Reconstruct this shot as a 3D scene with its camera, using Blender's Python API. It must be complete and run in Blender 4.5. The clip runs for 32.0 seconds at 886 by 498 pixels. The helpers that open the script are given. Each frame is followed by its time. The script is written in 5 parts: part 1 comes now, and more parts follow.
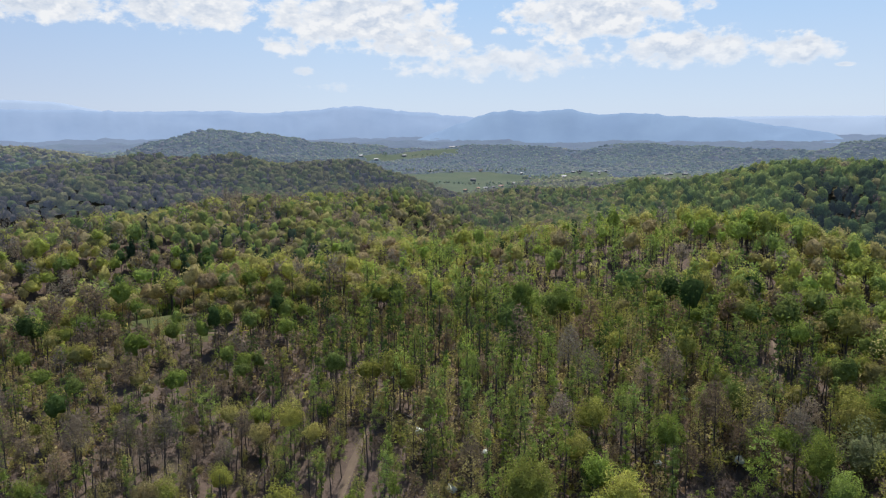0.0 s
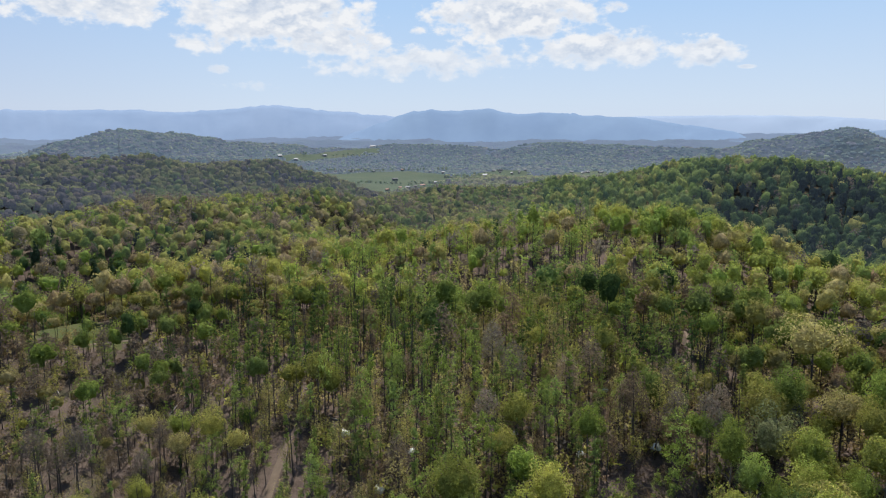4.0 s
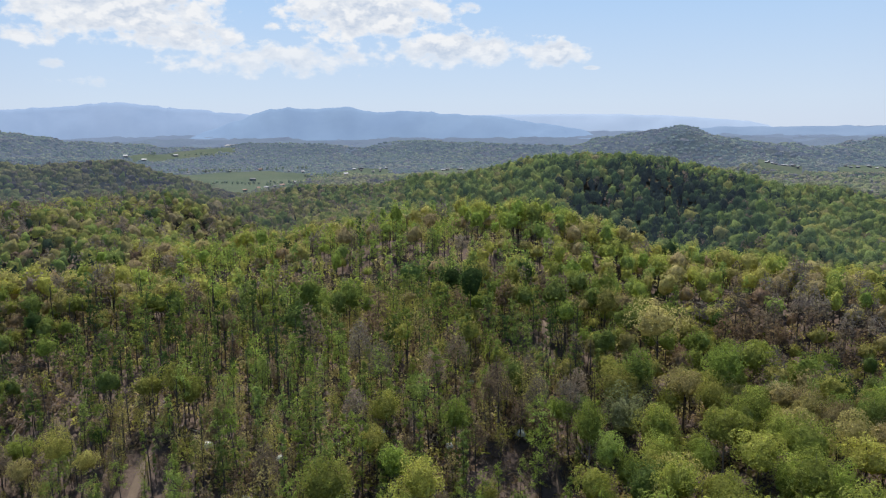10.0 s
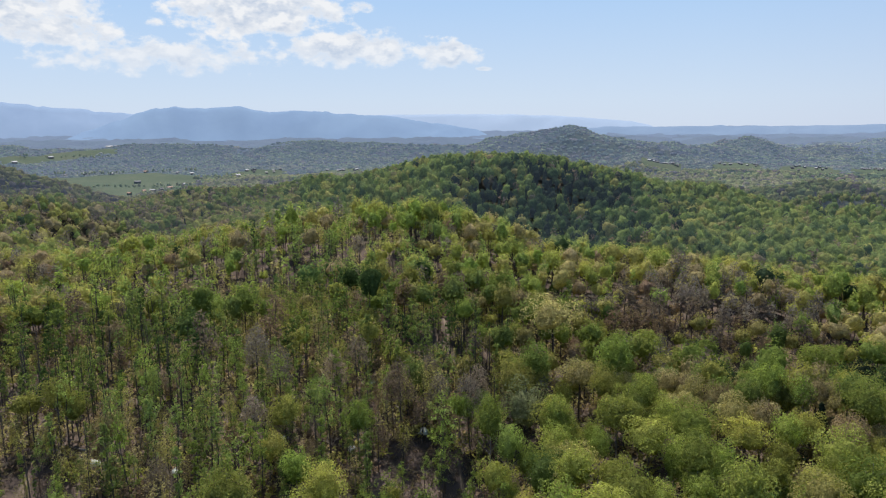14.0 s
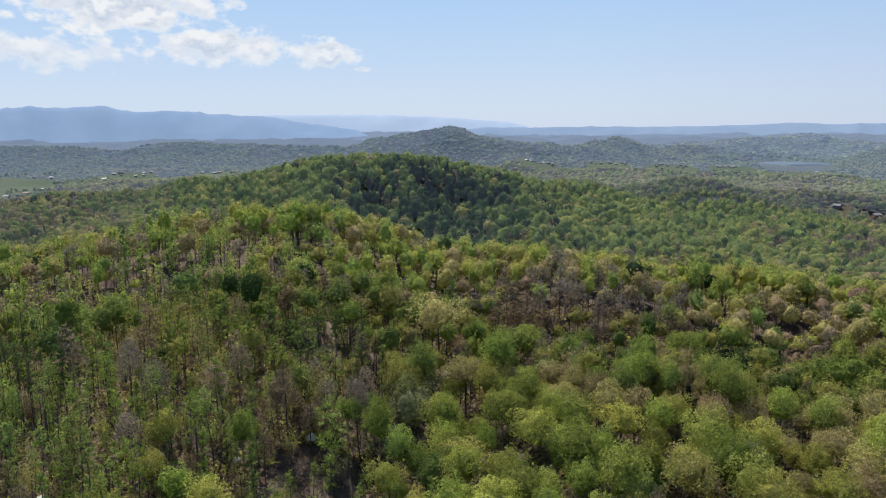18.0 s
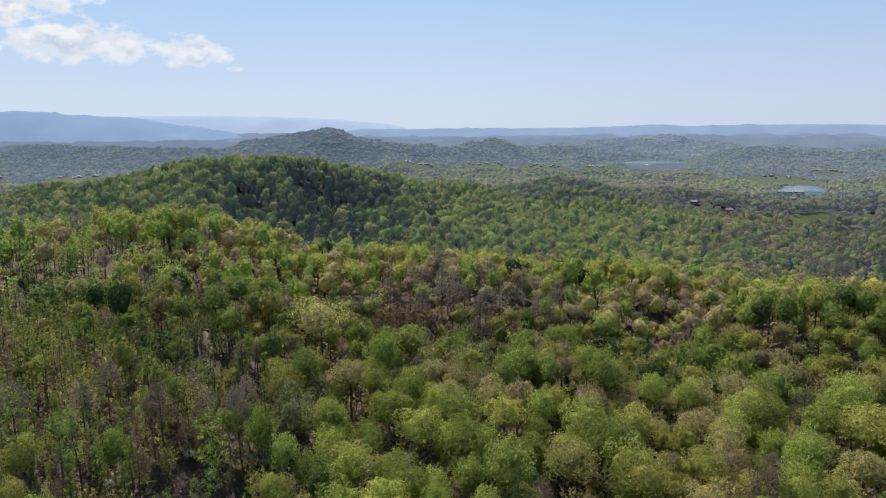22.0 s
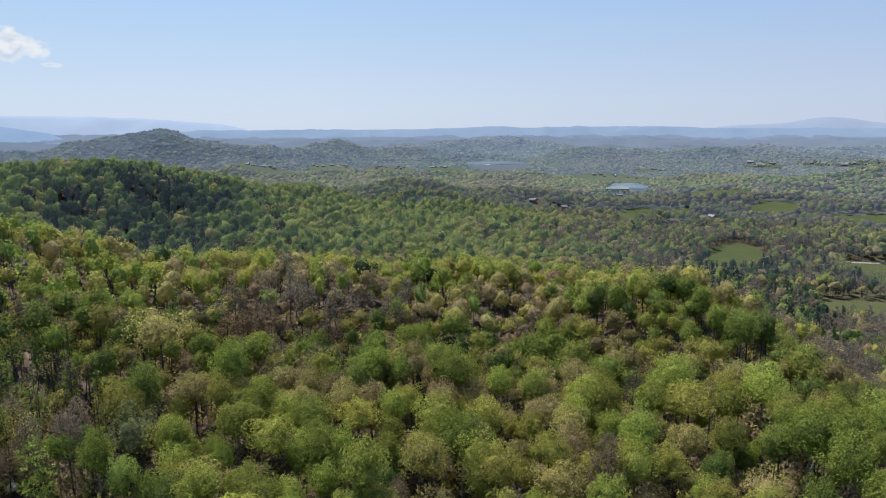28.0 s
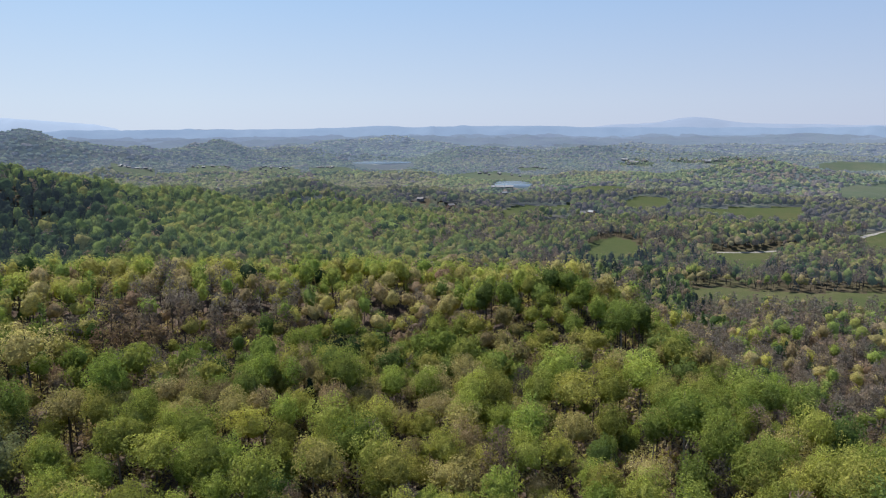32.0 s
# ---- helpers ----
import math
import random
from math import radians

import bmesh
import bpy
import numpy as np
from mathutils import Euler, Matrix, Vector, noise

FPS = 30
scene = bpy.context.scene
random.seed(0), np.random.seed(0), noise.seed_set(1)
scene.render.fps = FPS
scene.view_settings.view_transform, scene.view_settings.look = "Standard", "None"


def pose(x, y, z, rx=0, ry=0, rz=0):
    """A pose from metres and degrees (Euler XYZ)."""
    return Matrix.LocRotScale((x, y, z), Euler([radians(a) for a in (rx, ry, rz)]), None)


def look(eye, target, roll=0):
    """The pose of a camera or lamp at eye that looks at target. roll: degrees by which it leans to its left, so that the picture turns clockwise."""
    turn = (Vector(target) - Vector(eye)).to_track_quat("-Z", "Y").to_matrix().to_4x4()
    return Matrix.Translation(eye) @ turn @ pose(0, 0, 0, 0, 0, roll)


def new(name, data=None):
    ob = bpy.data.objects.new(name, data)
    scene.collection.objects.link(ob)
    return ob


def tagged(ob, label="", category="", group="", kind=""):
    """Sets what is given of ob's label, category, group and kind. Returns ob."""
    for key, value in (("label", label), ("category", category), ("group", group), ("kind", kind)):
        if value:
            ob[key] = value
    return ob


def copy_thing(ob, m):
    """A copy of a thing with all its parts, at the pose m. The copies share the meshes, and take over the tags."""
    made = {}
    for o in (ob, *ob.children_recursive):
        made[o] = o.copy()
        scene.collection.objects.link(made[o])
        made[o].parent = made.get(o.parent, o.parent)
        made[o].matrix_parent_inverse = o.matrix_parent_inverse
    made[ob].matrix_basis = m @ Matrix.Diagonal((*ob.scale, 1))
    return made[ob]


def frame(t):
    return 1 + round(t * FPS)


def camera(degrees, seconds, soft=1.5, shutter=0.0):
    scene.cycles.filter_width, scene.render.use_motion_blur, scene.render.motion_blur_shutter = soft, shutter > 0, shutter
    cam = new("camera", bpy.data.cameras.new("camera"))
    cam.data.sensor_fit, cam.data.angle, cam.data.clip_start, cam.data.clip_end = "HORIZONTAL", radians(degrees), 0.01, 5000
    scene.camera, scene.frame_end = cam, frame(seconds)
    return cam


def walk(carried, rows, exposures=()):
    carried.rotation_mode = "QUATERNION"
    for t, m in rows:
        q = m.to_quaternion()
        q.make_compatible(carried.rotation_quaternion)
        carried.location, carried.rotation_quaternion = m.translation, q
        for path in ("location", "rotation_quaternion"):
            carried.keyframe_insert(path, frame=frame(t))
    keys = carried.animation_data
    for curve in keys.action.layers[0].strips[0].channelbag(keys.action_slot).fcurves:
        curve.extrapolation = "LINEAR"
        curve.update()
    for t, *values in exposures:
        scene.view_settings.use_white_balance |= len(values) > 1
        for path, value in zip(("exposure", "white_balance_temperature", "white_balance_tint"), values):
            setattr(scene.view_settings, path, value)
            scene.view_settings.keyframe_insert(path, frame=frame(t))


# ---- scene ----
# Camera: hovers in one spot above a wooded hillside and turns to the right.
cam = camera(62.9, 32.0, soft=1.12)
PATH = [
    (0.0, 80.67, 0.22, -0.04),
    (1.0, 80.68, 0.24, -1.39),
    (2.0, 80.68, 0.25, -2.83),
    (3.0, 80.65, 0.25, -4.37),
    (3.5, 80.62, 0.26, -5.27),
    (5.5, 80.55, 0.27, -9.04),
    (6.0, 80.54, 0.28, -9.97),
    (7.0, 80.51, 0.29, -11.85),
    (8.0, 80.49, 0.32, -13.70),
    (9.0, 80.45, 0.34, -15.48),
    (9.5, 80.42, 0.35, -16.21),
    (10.0, 80.40, 0.37, -17.12),
    (11.0, 80.37, 0.38, -19.05),
    (12.0, 80.35, 0.37, -21.01),
    (13.0, 80.35, 0.37, -23.09),
    (14.0, 80.35, 0.37, -25.27),
    (14.5, 80.34, 0.37, -26.40),
    (16.5, 80.35, 0.36, -31.01),
    (17.0, 80.36, 0.36, -32.18),
    (18.0, 80.36, 0.35, -34.56),
    (19.0, 80.37, 0.35, -36.97),
    (20.0, 80.39, 0.35, -39.36),
    (21.0, 80.42, 0.35, -41.77),
    (22.0, 80.42, 0.33, -44.02),
    (23.0, 80.43, 0.31, -46.01),
    (24.0, 80.45, 0.28, -48.02),
    (25.0, 80.46, 0.27, -50.03),
    (25.5, 80.46, 0.26, -51.06),
    (27.5, 80.48, 0.24, -55.11),
    (28.0, 80.47, 0.23, -56.13),
    (29.0, 80.46, 0.22, -58.19),
    (30.0, 80.43, 0.23, -60.43),
    (31.0, 80.41, 0.25, -62.72),
    (32.0, 80.40, 0.28, -65.01),
]
walk(cam, [(t, pose(0, 0, 100, rx, ry, rz)) for t, rx, ry, rz in PATH])
scene.view_settings.exposure = 0.35

# ---- light ----
SUN_AZ, SUN_EL = 12, 60
sun_dir = Vector((math.sin(radians(SUN_AZ)) * math.cos(radians(SUN_EL)),
                  math.cos(radians(SUN_AZ)) * math.cos(radians(SUN_EL)), math.sin(radians(SUN_EL))))
sun = new("sun", bpy.data.lights.new("sun", "SUN"))
sun.data.energy, sun.data.angle, sun.data.color = 5.0, radians(0.53), (1.0, 0.95, 0.87)
sun.matrix_world = look(sun_dir * 500, (0, 0, 0))


class Nodes:
    """A short hand for building a node tree."""

    def __init__(self, tree):
        self.t = tree
        tree.nodes.clear()

    def add(self, kind, out=0, props=None, **ins):
        n = self.t.nodes.new(kind)
        p = props or {}
        if "operation" in p:
            n.operation, n.use_clamp = p["operation"], p["use_clamp"]
        if "attribute_name" in p:
            n.attribute_name = p["attribute_name"]
        if "interpolation_type" in p:
            n.interpolation_type = p["interpolation_type"]
        for k, v in ins.items():
            key = int(k[1:]) if k[0] == "i" and k[1:].isdigit() else k.replace("_", " ")
            self.put(v, n.inputs[key])
        return n.outputs[out]

    def put(self, v, socket):
        if isinstance(v, bpy.types.NodeSocket):
            self.t.links.new(v, socket)
        else:
            socket.default_value = v

    def math(self, op, a, b=0.0, c=0.0, clamp=False):
        return self.add("ShaderNodeMath", props={"operation": op, "use_clamp": clamp}, i0=a, i1=b, i2=c)

    def noise(self, vec, scale, detail=3.0, rough=0.55):
        return self.add("ShaderNodeTexNoise", Vector=vec, Scale=scale, Detail=detail, Roughness=rough)

    def ramp(self, fac, stops, mode="LINEAR"):
        n = self.t.nodes.new("ShaderNodeValToRGB")
        n.color_ramp.interpolation = mode
        el = n.color_ramp.elements
        while len(el) < len(stops):
            el.new(0.5)
        for e, (p, c) in zip(el, stops):
            e.position, e.color = p, (*c, 1)
        self.put(fac, n.inputs[0])
        return n.outputs[0]

    def mix(self, fac, a, b, mode="MIX"):
        n = self.t.nodes.new("ShaderNodeMix")
        n.data_type, n.blend_type = "RGBA", mode
        for v, k in ((fac, 0), (a, 6), (b, 7)):
            if isinstance(v, tuple) and len(v) == 3:
                v = (*v, 1)
            self.put(v, n.inputs[k])
        return n.outputs[2]


def make_world():
    world = bpy.data.worlds.new("spring_sky")
    world.use_nodes = True
    scene.world = world
    n = Nodes(world.node_tree)
    sky = n.t.nodes.new("ShaderNodeTexSky")
    sky.sky_type, sky.sun_disc = "NISHITA", False
    sky.sun_elevation, sky.sun_rotation = radians(SUN_EL), radians(SUN_AZ)
    sky.air_density, sky.dust_density, sky.ozone_density, sky.altitude = 1.0, 0.8, 1.5, 400
    way = n.add("ShaderNodeTexCoord", 0)
    sep = n.t.nodes.new("ShaderNodeSeparateXYZ")
    n.put(way, sep.inputs[0])
    az = n.math("MULTIPLY", n.math("ARCTAN2", sep.outputs[0], sep.outputs[1]), 180 / math.pi)
    el = n.math("MULTIPLY", n.math("ARCSINE", sep.outputs[2]), 180 / math.pi)
    # cumulus field: az, el, width, height, weight of each bank of cloud
    banks = ((-28.5, 8.6, 4.6, 1.3, 1.0), (-19, 8.7, 5.6, 1.5, 1.0), (-6.2, 8.4, 7.0, 2.2, 1.05), (-2.0, 6.5, 4.4, 1.2, 0.95), (11.5, 8.4, 6.4, 1.9, 1.05), (18.4, 5.8, 5.8, 1.25, 1.0),
             (25.4, 5.4, 2.5, 1.1, 0.95), (19.0, 8.8, 1.3, 0.5, 0.7), (4.5, 5.0, 9.5, 1.3, 0.74), (-11.6, 6.3, 2.5, 0.8, 0.85), (-10.5, 4.4, 1.0, 0.4, 0.75), (-8.5, 3.2, 3.0, 0.4, 0.5),
             (4.2, 7.4, 0.7, 0.35, 0.55), (28.5, 4.3, 0.9, 0.15, 0.6))
    total = None
    for a, e, wa, we, k in banks:
        u = n.math("DIVIDE", n.math("SUBTRACT", az, a), wa * 1.06)
        v = n.math("DIVIDE", n.math("SUBTRACT", el, e), we * 1.08)
        q = n.math("ADD", n.math("MULTIPLY", u, u), n.math("MULTIPLY", v, v))
        g = n.math("MULTIPLY", n.math("EXPONENT", n.math("MULTIPLY", n.math("POWER", q, 1.6), -1.0)), k)
        total = g if total is None else n.math("MAXIMUM", total, g)

    def billow(lift, detail=9.0):
        vec = n.t.nodes.new("ShaderNodeCombineXYZ")
        n.put(n.math("MULTIPLY", az, 0.55), vec.inputs[0])
        n.put(n.math("MULTIPLY", n.math("ADD", el, lift), 0.85), vec.inputs[1])
        big = n.noise(vec.outputs[0], 1.0, detail, 0.58)
        swing = n.add("ShaderNodeMapRange", Value=total, From_Min=0.0, From_Max=0.22, To_Min=0.4, To_Max=2.4)
        return n.math("ADD", total, n.math("MULTIPLY", n.math("SUBTRACT", big, 0.5), swing))

    dens = billow(0.0)
    cover = n.add("ShaderNodeMapRange", props={"interpolation_type": "SMOOTHSTEP"}, Value=dens, From_Min=0.30, From_Max=0.80)
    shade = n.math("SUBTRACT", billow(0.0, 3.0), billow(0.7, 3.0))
    lit = n.add("ShaderNodeMapRange", Value=shade, From_Min=-0.22, From_Max=0.32)
    thick = n.add("ShaderNodeMapRange", Value=dens, From_Min=0.5, From_Max=1.05)
    white = n.mix(n.math("MULTIPLY", n.math("SUBTRACT", 1.0, lit), thick), (8.9, 9.05, 9.3), (5.6, 6.4, 7.7))
    hazed = n.add("ShaderNodeMapRange", Value=el, From_Min=2.0, From_Max=6.5, To_Min=0.35, To_Max=0.97)
    # thick summer-like haze whitens the lower sky
    low = n.ramp(n.add("ShaderNodeMapRange", Value=el, From_Min=-2.0, From_Max=28.0),
                 [(0.0, (0.66, 0.735, 0.88)), (0.13, (0.615, 0.738, 0.91)), (0.37, (0.445, 0.645, 0.93)), (1.0, (0.20, 0.40, 0.80))])
    low = n.mix(1.0, low, (10.0, 10.0, 10.0), "MULTIPLY")
    # the lower sky dulls away from the sun's bearing
    east = n.add("ShaderNodeMapRange", Value=az, From_Min=45.0, From_Max=105.0, To_Min=1.0, To_Max=0.80)
    west = n.add("ShaderNodeMapRange", Value=az, From_Min=-8.0, From_Max=-45.0, To_Min=1.0, To_Max=0.80)
    dull = n.math("MULTIPLY", east, west)
    low = n.mix(1.0, low, n.add("ShaderNodeCombineColor", Red=n.math("POWER", dull, 0.9), Green=dull, Blue=n.math("POWER", dull, 0.7)), "MULTIPLY")
    veil = n.add("ShaderNodeMapRange", Value=el, From_Min=10.0, From_Max=60.0, To_Min=0.92, To_Max=0.25)
    skycol = n.mix(veil, sky.outputs[0], low)
    col = n.mix(n.math("MULTIPLY", cover, hazed), skycol, white)
    bg = n.add("ShaderNodeBackground", Color=col, Strength=0.078)
    out = n.t.nodes.new("ShaderNodeOutputWorld")
    n.put(bg, out.inputs[0])


make_world()


# ---- materials ----
def material(name):
    m = bpy.data.materials.new(name)
    m.use_nodes = True
    return m, Nodes(m.node_tree)


def finish(n, shader):
    out = n.t.nodes.new("ShaderNodeOutputMaterial")
    n.put(shader, out.inputs[0])


def mat_plain(name, a, b, scale=1.0, rough=0.8, bump=0.3, metal=0.0):
    m, n = material(name)
    co = n.add("ShaderNodeTexCoord", 3)
    big = n.noise(co, 0.35 * scale, 4)
    fine = n.noise(co, 6.0 * scale, 3)
    f = n.math("ADD", n.math("MULTIPLY", big, 0.7), n.math("MULTIPLY", fine, 0.3))
    col = n.mix(n.add("ShaderNodeMapRange", Value=f, From_Min=0.3, From_Max=0.7), a, b)
    nb = n.add("ShaderNodeBump", Strength=bump, Distance=0.1, Height=fine)
    finish(n, n.add("ShaderNodeBsdfPrincipled", Base_Color=col, Roughness=rough, Metallic=metal, Normal=nb))
    return m


def mat_leaf(name, stops, through_leaf=0.47, blue=0.0, haze_glow=0.0, spread=0.22, grain=1.0):
    """Foliage: the ramp runs over the kinds of tree (grey twigs, tan catkins, yellow-green, green, dark evergreen)."""
    m, n = material(name)
    kind = n.add("ShaderNodeAttribute", 2, props={"attribute_name": "tone"})
    rnd = n.add("ShaderNodeObjectInfo", 5)
    leaf = n.add("ShaderNodeNewGeometry", 8)
    k = n.math("ADD", kind, n.math("MULTIPLY", n.math("SUBTRACT", rnd, 0.5), 0.13), clamp=True)
    col = n.ramp(k, stops)
    vary = n.add("ShaderNodeMapRange", Value=leaf, To_Min=1 - spread, To_Max=1 + spread)
    col = n.mix(1.0, col, n.add("ShaderNodeCombineColor", Red=vary, Green=vary, Blue=vary), "MULTIPLY")
    shift = n.add("ShaderNodeMapRange", Value=n.math("FRACT", n.math("MULTIPLY", rnd, 7.31)), To_Min=0.70, To_Max=1.32)
    col = n.mix(1.0, col, n.add("ShaderNodeCombineColor", Red=shift, Green=shift, Blue=shift), "MULTIPLY")
    # haze is painted in: colour pulled to grey-blue, plus the emission below
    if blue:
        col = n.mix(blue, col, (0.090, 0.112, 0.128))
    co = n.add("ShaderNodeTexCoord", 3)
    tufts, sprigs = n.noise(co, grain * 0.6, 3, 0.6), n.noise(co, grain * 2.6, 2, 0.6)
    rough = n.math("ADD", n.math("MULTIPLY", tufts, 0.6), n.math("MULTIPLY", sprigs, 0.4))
    # colour darkens in the bump's hollows, painting shade between the sprigs
    gap_shade = n.add("ShaderNodeMapRange", Value=rough, From_Min=0.38, From_Max=0.62, To_Min=0.66, To_Max=1.3)
    col = n.mix(1.0, col, n.add("ShaderNodeCombineColor", Red=gap_shade, Green=gap_shade, Blue=gap_shade), "MULTIPLY")
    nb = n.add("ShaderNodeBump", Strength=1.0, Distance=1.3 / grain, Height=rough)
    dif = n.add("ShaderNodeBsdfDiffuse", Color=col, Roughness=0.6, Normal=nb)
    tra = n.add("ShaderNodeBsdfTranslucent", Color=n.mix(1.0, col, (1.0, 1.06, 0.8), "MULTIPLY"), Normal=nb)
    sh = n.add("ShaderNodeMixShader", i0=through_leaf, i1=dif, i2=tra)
    if haze_glow:
        em = n.add("ShaderNodeEmission", Color=(0.37, 0.49, 0.73, 1), Strength=haze_glow)
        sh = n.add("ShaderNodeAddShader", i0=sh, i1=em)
    finish(n, sh)
    return m


KINDS = [(0.0, (0.130, 0.104, 0.088)), (0.07, (0.250, 0.212, 0.190)), (0.20, (0.310, 0.215, 0.150)), (0.36, (0.420, 0.348, 0.186)), (0.52, (0.440, 0.415, 0.118)),
         (0.66, (0.290, 0.362, 0.090)), (0.73, (0.295, 0.352, 0.112)), (0.84, (0.122, 0.188, 0.062)), (1.0, (0.046, 0.067, 0.042))]
M_leaf = mat_leaf("spring_leaves", KINDS)
M_leaf_pale = mat_leaf("silvery_leaves", [(0.0, (0.36, 0.385, 0.19)), (1.0, (0.40, 0.42, 0.22))])
# same leaves, with more haze put into colour and emission the farther off
M_leaf_mid = mat_leaf("spring_leaves_slope_hazed", KINDS, 0.46, 0.06, 0.0, 0.16, 0.9)
M_leaf_ridge = mat_leaf("spring_leaves_ridge_hazed", KINDS, 0.46, 0.09, 0.012, 0.16, 0.7)
M_leaf_knob = mat_leaf("spring_leaves_knob_hazed", KINDS, 0.44, 0.15, 0.027, 0.16, 0.6)
M_leaf_far = mat_leaf("spring_leaves_hillside_hazed", KINDS, 0.46, 0.16, 0.036, 0.16, 0.5)
M_leaf_valley = mat_leaf("hazed_valley_leaves", KINDS, 0.42, 0.26, 0.064, 0.14, 0.3)
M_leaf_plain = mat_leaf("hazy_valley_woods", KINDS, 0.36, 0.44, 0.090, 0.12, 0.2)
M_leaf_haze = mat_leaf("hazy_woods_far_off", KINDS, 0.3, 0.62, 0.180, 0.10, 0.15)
M_leaf_blue = mat_leaf("haze_blue_woods_far_off", KINDS, 0.3, 0.68, 0.255, 0.10, 0.12)
M_bark = mat_plain("grey_bark", (0.045, 0.038, 0.032), (0.095, 0.082, 0.072), 2.0, 0.9)
M_bark_pale = mat_plain("pale_bark", (0.17, 0.15, 0.13), (0.30, 0.27, 0.24), 2.0, 0.9)
M_blossom = mat_plain("white_blossom", (0.50, 0.52, 0.42), (0.72, 0.73, 0.66), 3.0, 0.8)
M_wall = mat_plain("painted_siding", (0.13, 0.13, 0.125), (0.22, 0.215, 0.21), 1.0, 0.7)
M_brick = mat_plain("brick_wall", (0.22, 0.12, 0.09), (0.32, 0.19, 0.15), 1.0, 0.85)
M_roof_w = mat_plain("white_metal_roof", (0.15, 0.16, 0.175), (0.23, 0.24, 0.26), 1.0, 0.6)
M_roof_g = mat_plain("grey_shingle_roof", (0.12, 0.12, 0.13), (0.22, 0.21, 0.21), 1.0, 0.85)
M_roof_r = mat_plain("rust_metal_roof", (0.25, 0.13, 0.09), (0.36, 0.21, 0.15), 1.0, 0.7)
M_dirt = mat_plain("sandy_dirt", (0.105, 0.076, 0.052), (0.175, 0.130, 0.092), 1.0, 0.95)
M_gravel = mat_plain("pale_gravel", (0.22, 0.21, 0.19), (0.32, 0.30, 0.28), 1.0, 0.95)
M_steel = mat_plain("galvanised_steel", (0.25, 0.26, 0.27), (0.36, 0.37, 0.38), 1.0, 0.5, 0.1, 0.6)


def mat_ground(name, stops, scale=1.0, blue=0.0, haze_glow=0.0):
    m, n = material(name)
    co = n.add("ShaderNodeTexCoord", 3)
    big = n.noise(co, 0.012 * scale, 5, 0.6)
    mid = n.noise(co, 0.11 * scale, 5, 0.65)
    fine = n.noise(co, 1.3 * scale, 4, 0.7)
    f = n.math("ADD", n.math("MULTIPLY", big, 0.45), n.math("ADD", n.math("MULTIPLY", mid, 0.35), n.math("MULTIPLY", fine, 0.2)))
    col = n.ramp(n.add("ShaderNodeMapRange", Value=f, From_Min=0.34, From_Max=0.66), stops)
    # aerial haze put into the ground's colour, and emitted faintly below
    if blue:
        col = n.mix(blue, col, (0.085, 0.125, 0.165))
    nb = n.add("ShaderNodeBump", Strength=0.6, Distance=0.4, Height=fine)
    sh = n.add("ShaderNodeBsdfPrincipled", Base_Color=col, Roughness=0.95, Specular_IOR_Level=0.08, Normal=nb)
    if haze_glow:
        em = n.add("ShaderNodeEmission", Color=(0.37, 0.49, 0.73, 1), Strength=haze_glow)
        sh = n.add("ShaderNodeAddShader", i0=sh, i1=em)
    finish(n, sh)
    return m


LITTER = [(0.0, (0.034, 0.026, 0.022)), (0.3, (0.074, 0.054, 0.043)), (0.5, (0.125, 0.094, 0.077)), (0.66, (0.086, 0.066, 0.053)), (0.82, (0.068, 0.060, 0.039)), (1.0, (0.044, 0.050, 0.026))]
FLOOR = [(0.0, (0.052, 0.044, 0.032)), (0.5, (0.078, 0.066, 0.044)), (1.0, (0.082, 0.084, 0.042))]
GRASS = [(0.0, (0.040, 0.056, 0.017)), (0.45, (0.056, 0.072, 0.023)), (0.75, (0.076, 0.082, 0.032)), (1.0, (0.098, 0.090, 0.046))]
M_litter = mat_ground("leaf_litter", LITTER)
M_floor = mat_ground("woodland_floor", FLOOR)


def mat_canopy(name, blue, haze_glow):
    """Unbroken woods far off, mottled in the colours of the kinds of tree, with haze painted over."""
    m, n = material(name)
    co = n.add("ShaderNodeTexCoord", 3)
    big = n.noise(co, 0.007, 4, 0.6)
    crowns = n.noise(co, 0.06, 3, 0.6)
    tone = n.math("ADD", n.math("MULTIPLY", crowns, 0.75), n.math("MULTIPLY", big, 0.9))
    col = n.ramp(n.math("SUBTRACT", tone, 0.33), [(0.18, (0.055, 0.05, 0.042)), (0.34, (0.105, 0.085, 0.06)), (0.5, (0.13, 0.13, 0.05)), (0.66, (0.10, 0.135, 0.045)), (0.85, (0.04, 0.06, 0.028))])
    # the blue mix and the emission stand in for haze
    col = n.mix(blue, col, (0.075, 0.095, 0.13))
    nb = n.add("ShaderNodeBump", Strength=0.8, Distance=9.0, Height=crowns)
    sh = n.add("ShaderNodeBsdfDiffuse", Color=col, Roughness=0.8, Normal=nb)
    em = n.add("ShaderNodeEmission", Color=(0.38, 0.50, 0.74, 1), Strength=haze_glow)
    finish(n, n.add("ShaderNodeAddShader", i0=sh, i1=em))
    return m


# haze painted in steps: each band bluer and more emissive than the last
M_floor_far = mat_ground("hazed_woodland_floor", FLOOR, 0.5, 0.15, 0.04)
M_woods = [mat_canopy("hazed_distant_woods", *k) for k in ((0.34, 0.075), (0.46, 0.115), (0.56, 0.165), (0.66, 0.22), (0.74, 0.29), (0.82, 0.35))]
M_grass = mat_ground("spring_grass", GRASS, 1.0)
# both farther pastures have haze painted into colour and emission
M_grass_mid = mat_ground("hazed_valley_pasture", GRASS, 0.7, 0.03, 0.004)
M_grass_far = mat_ground("hazed_spring_grass", GRASS, 0.5, 0.14, 0.045)


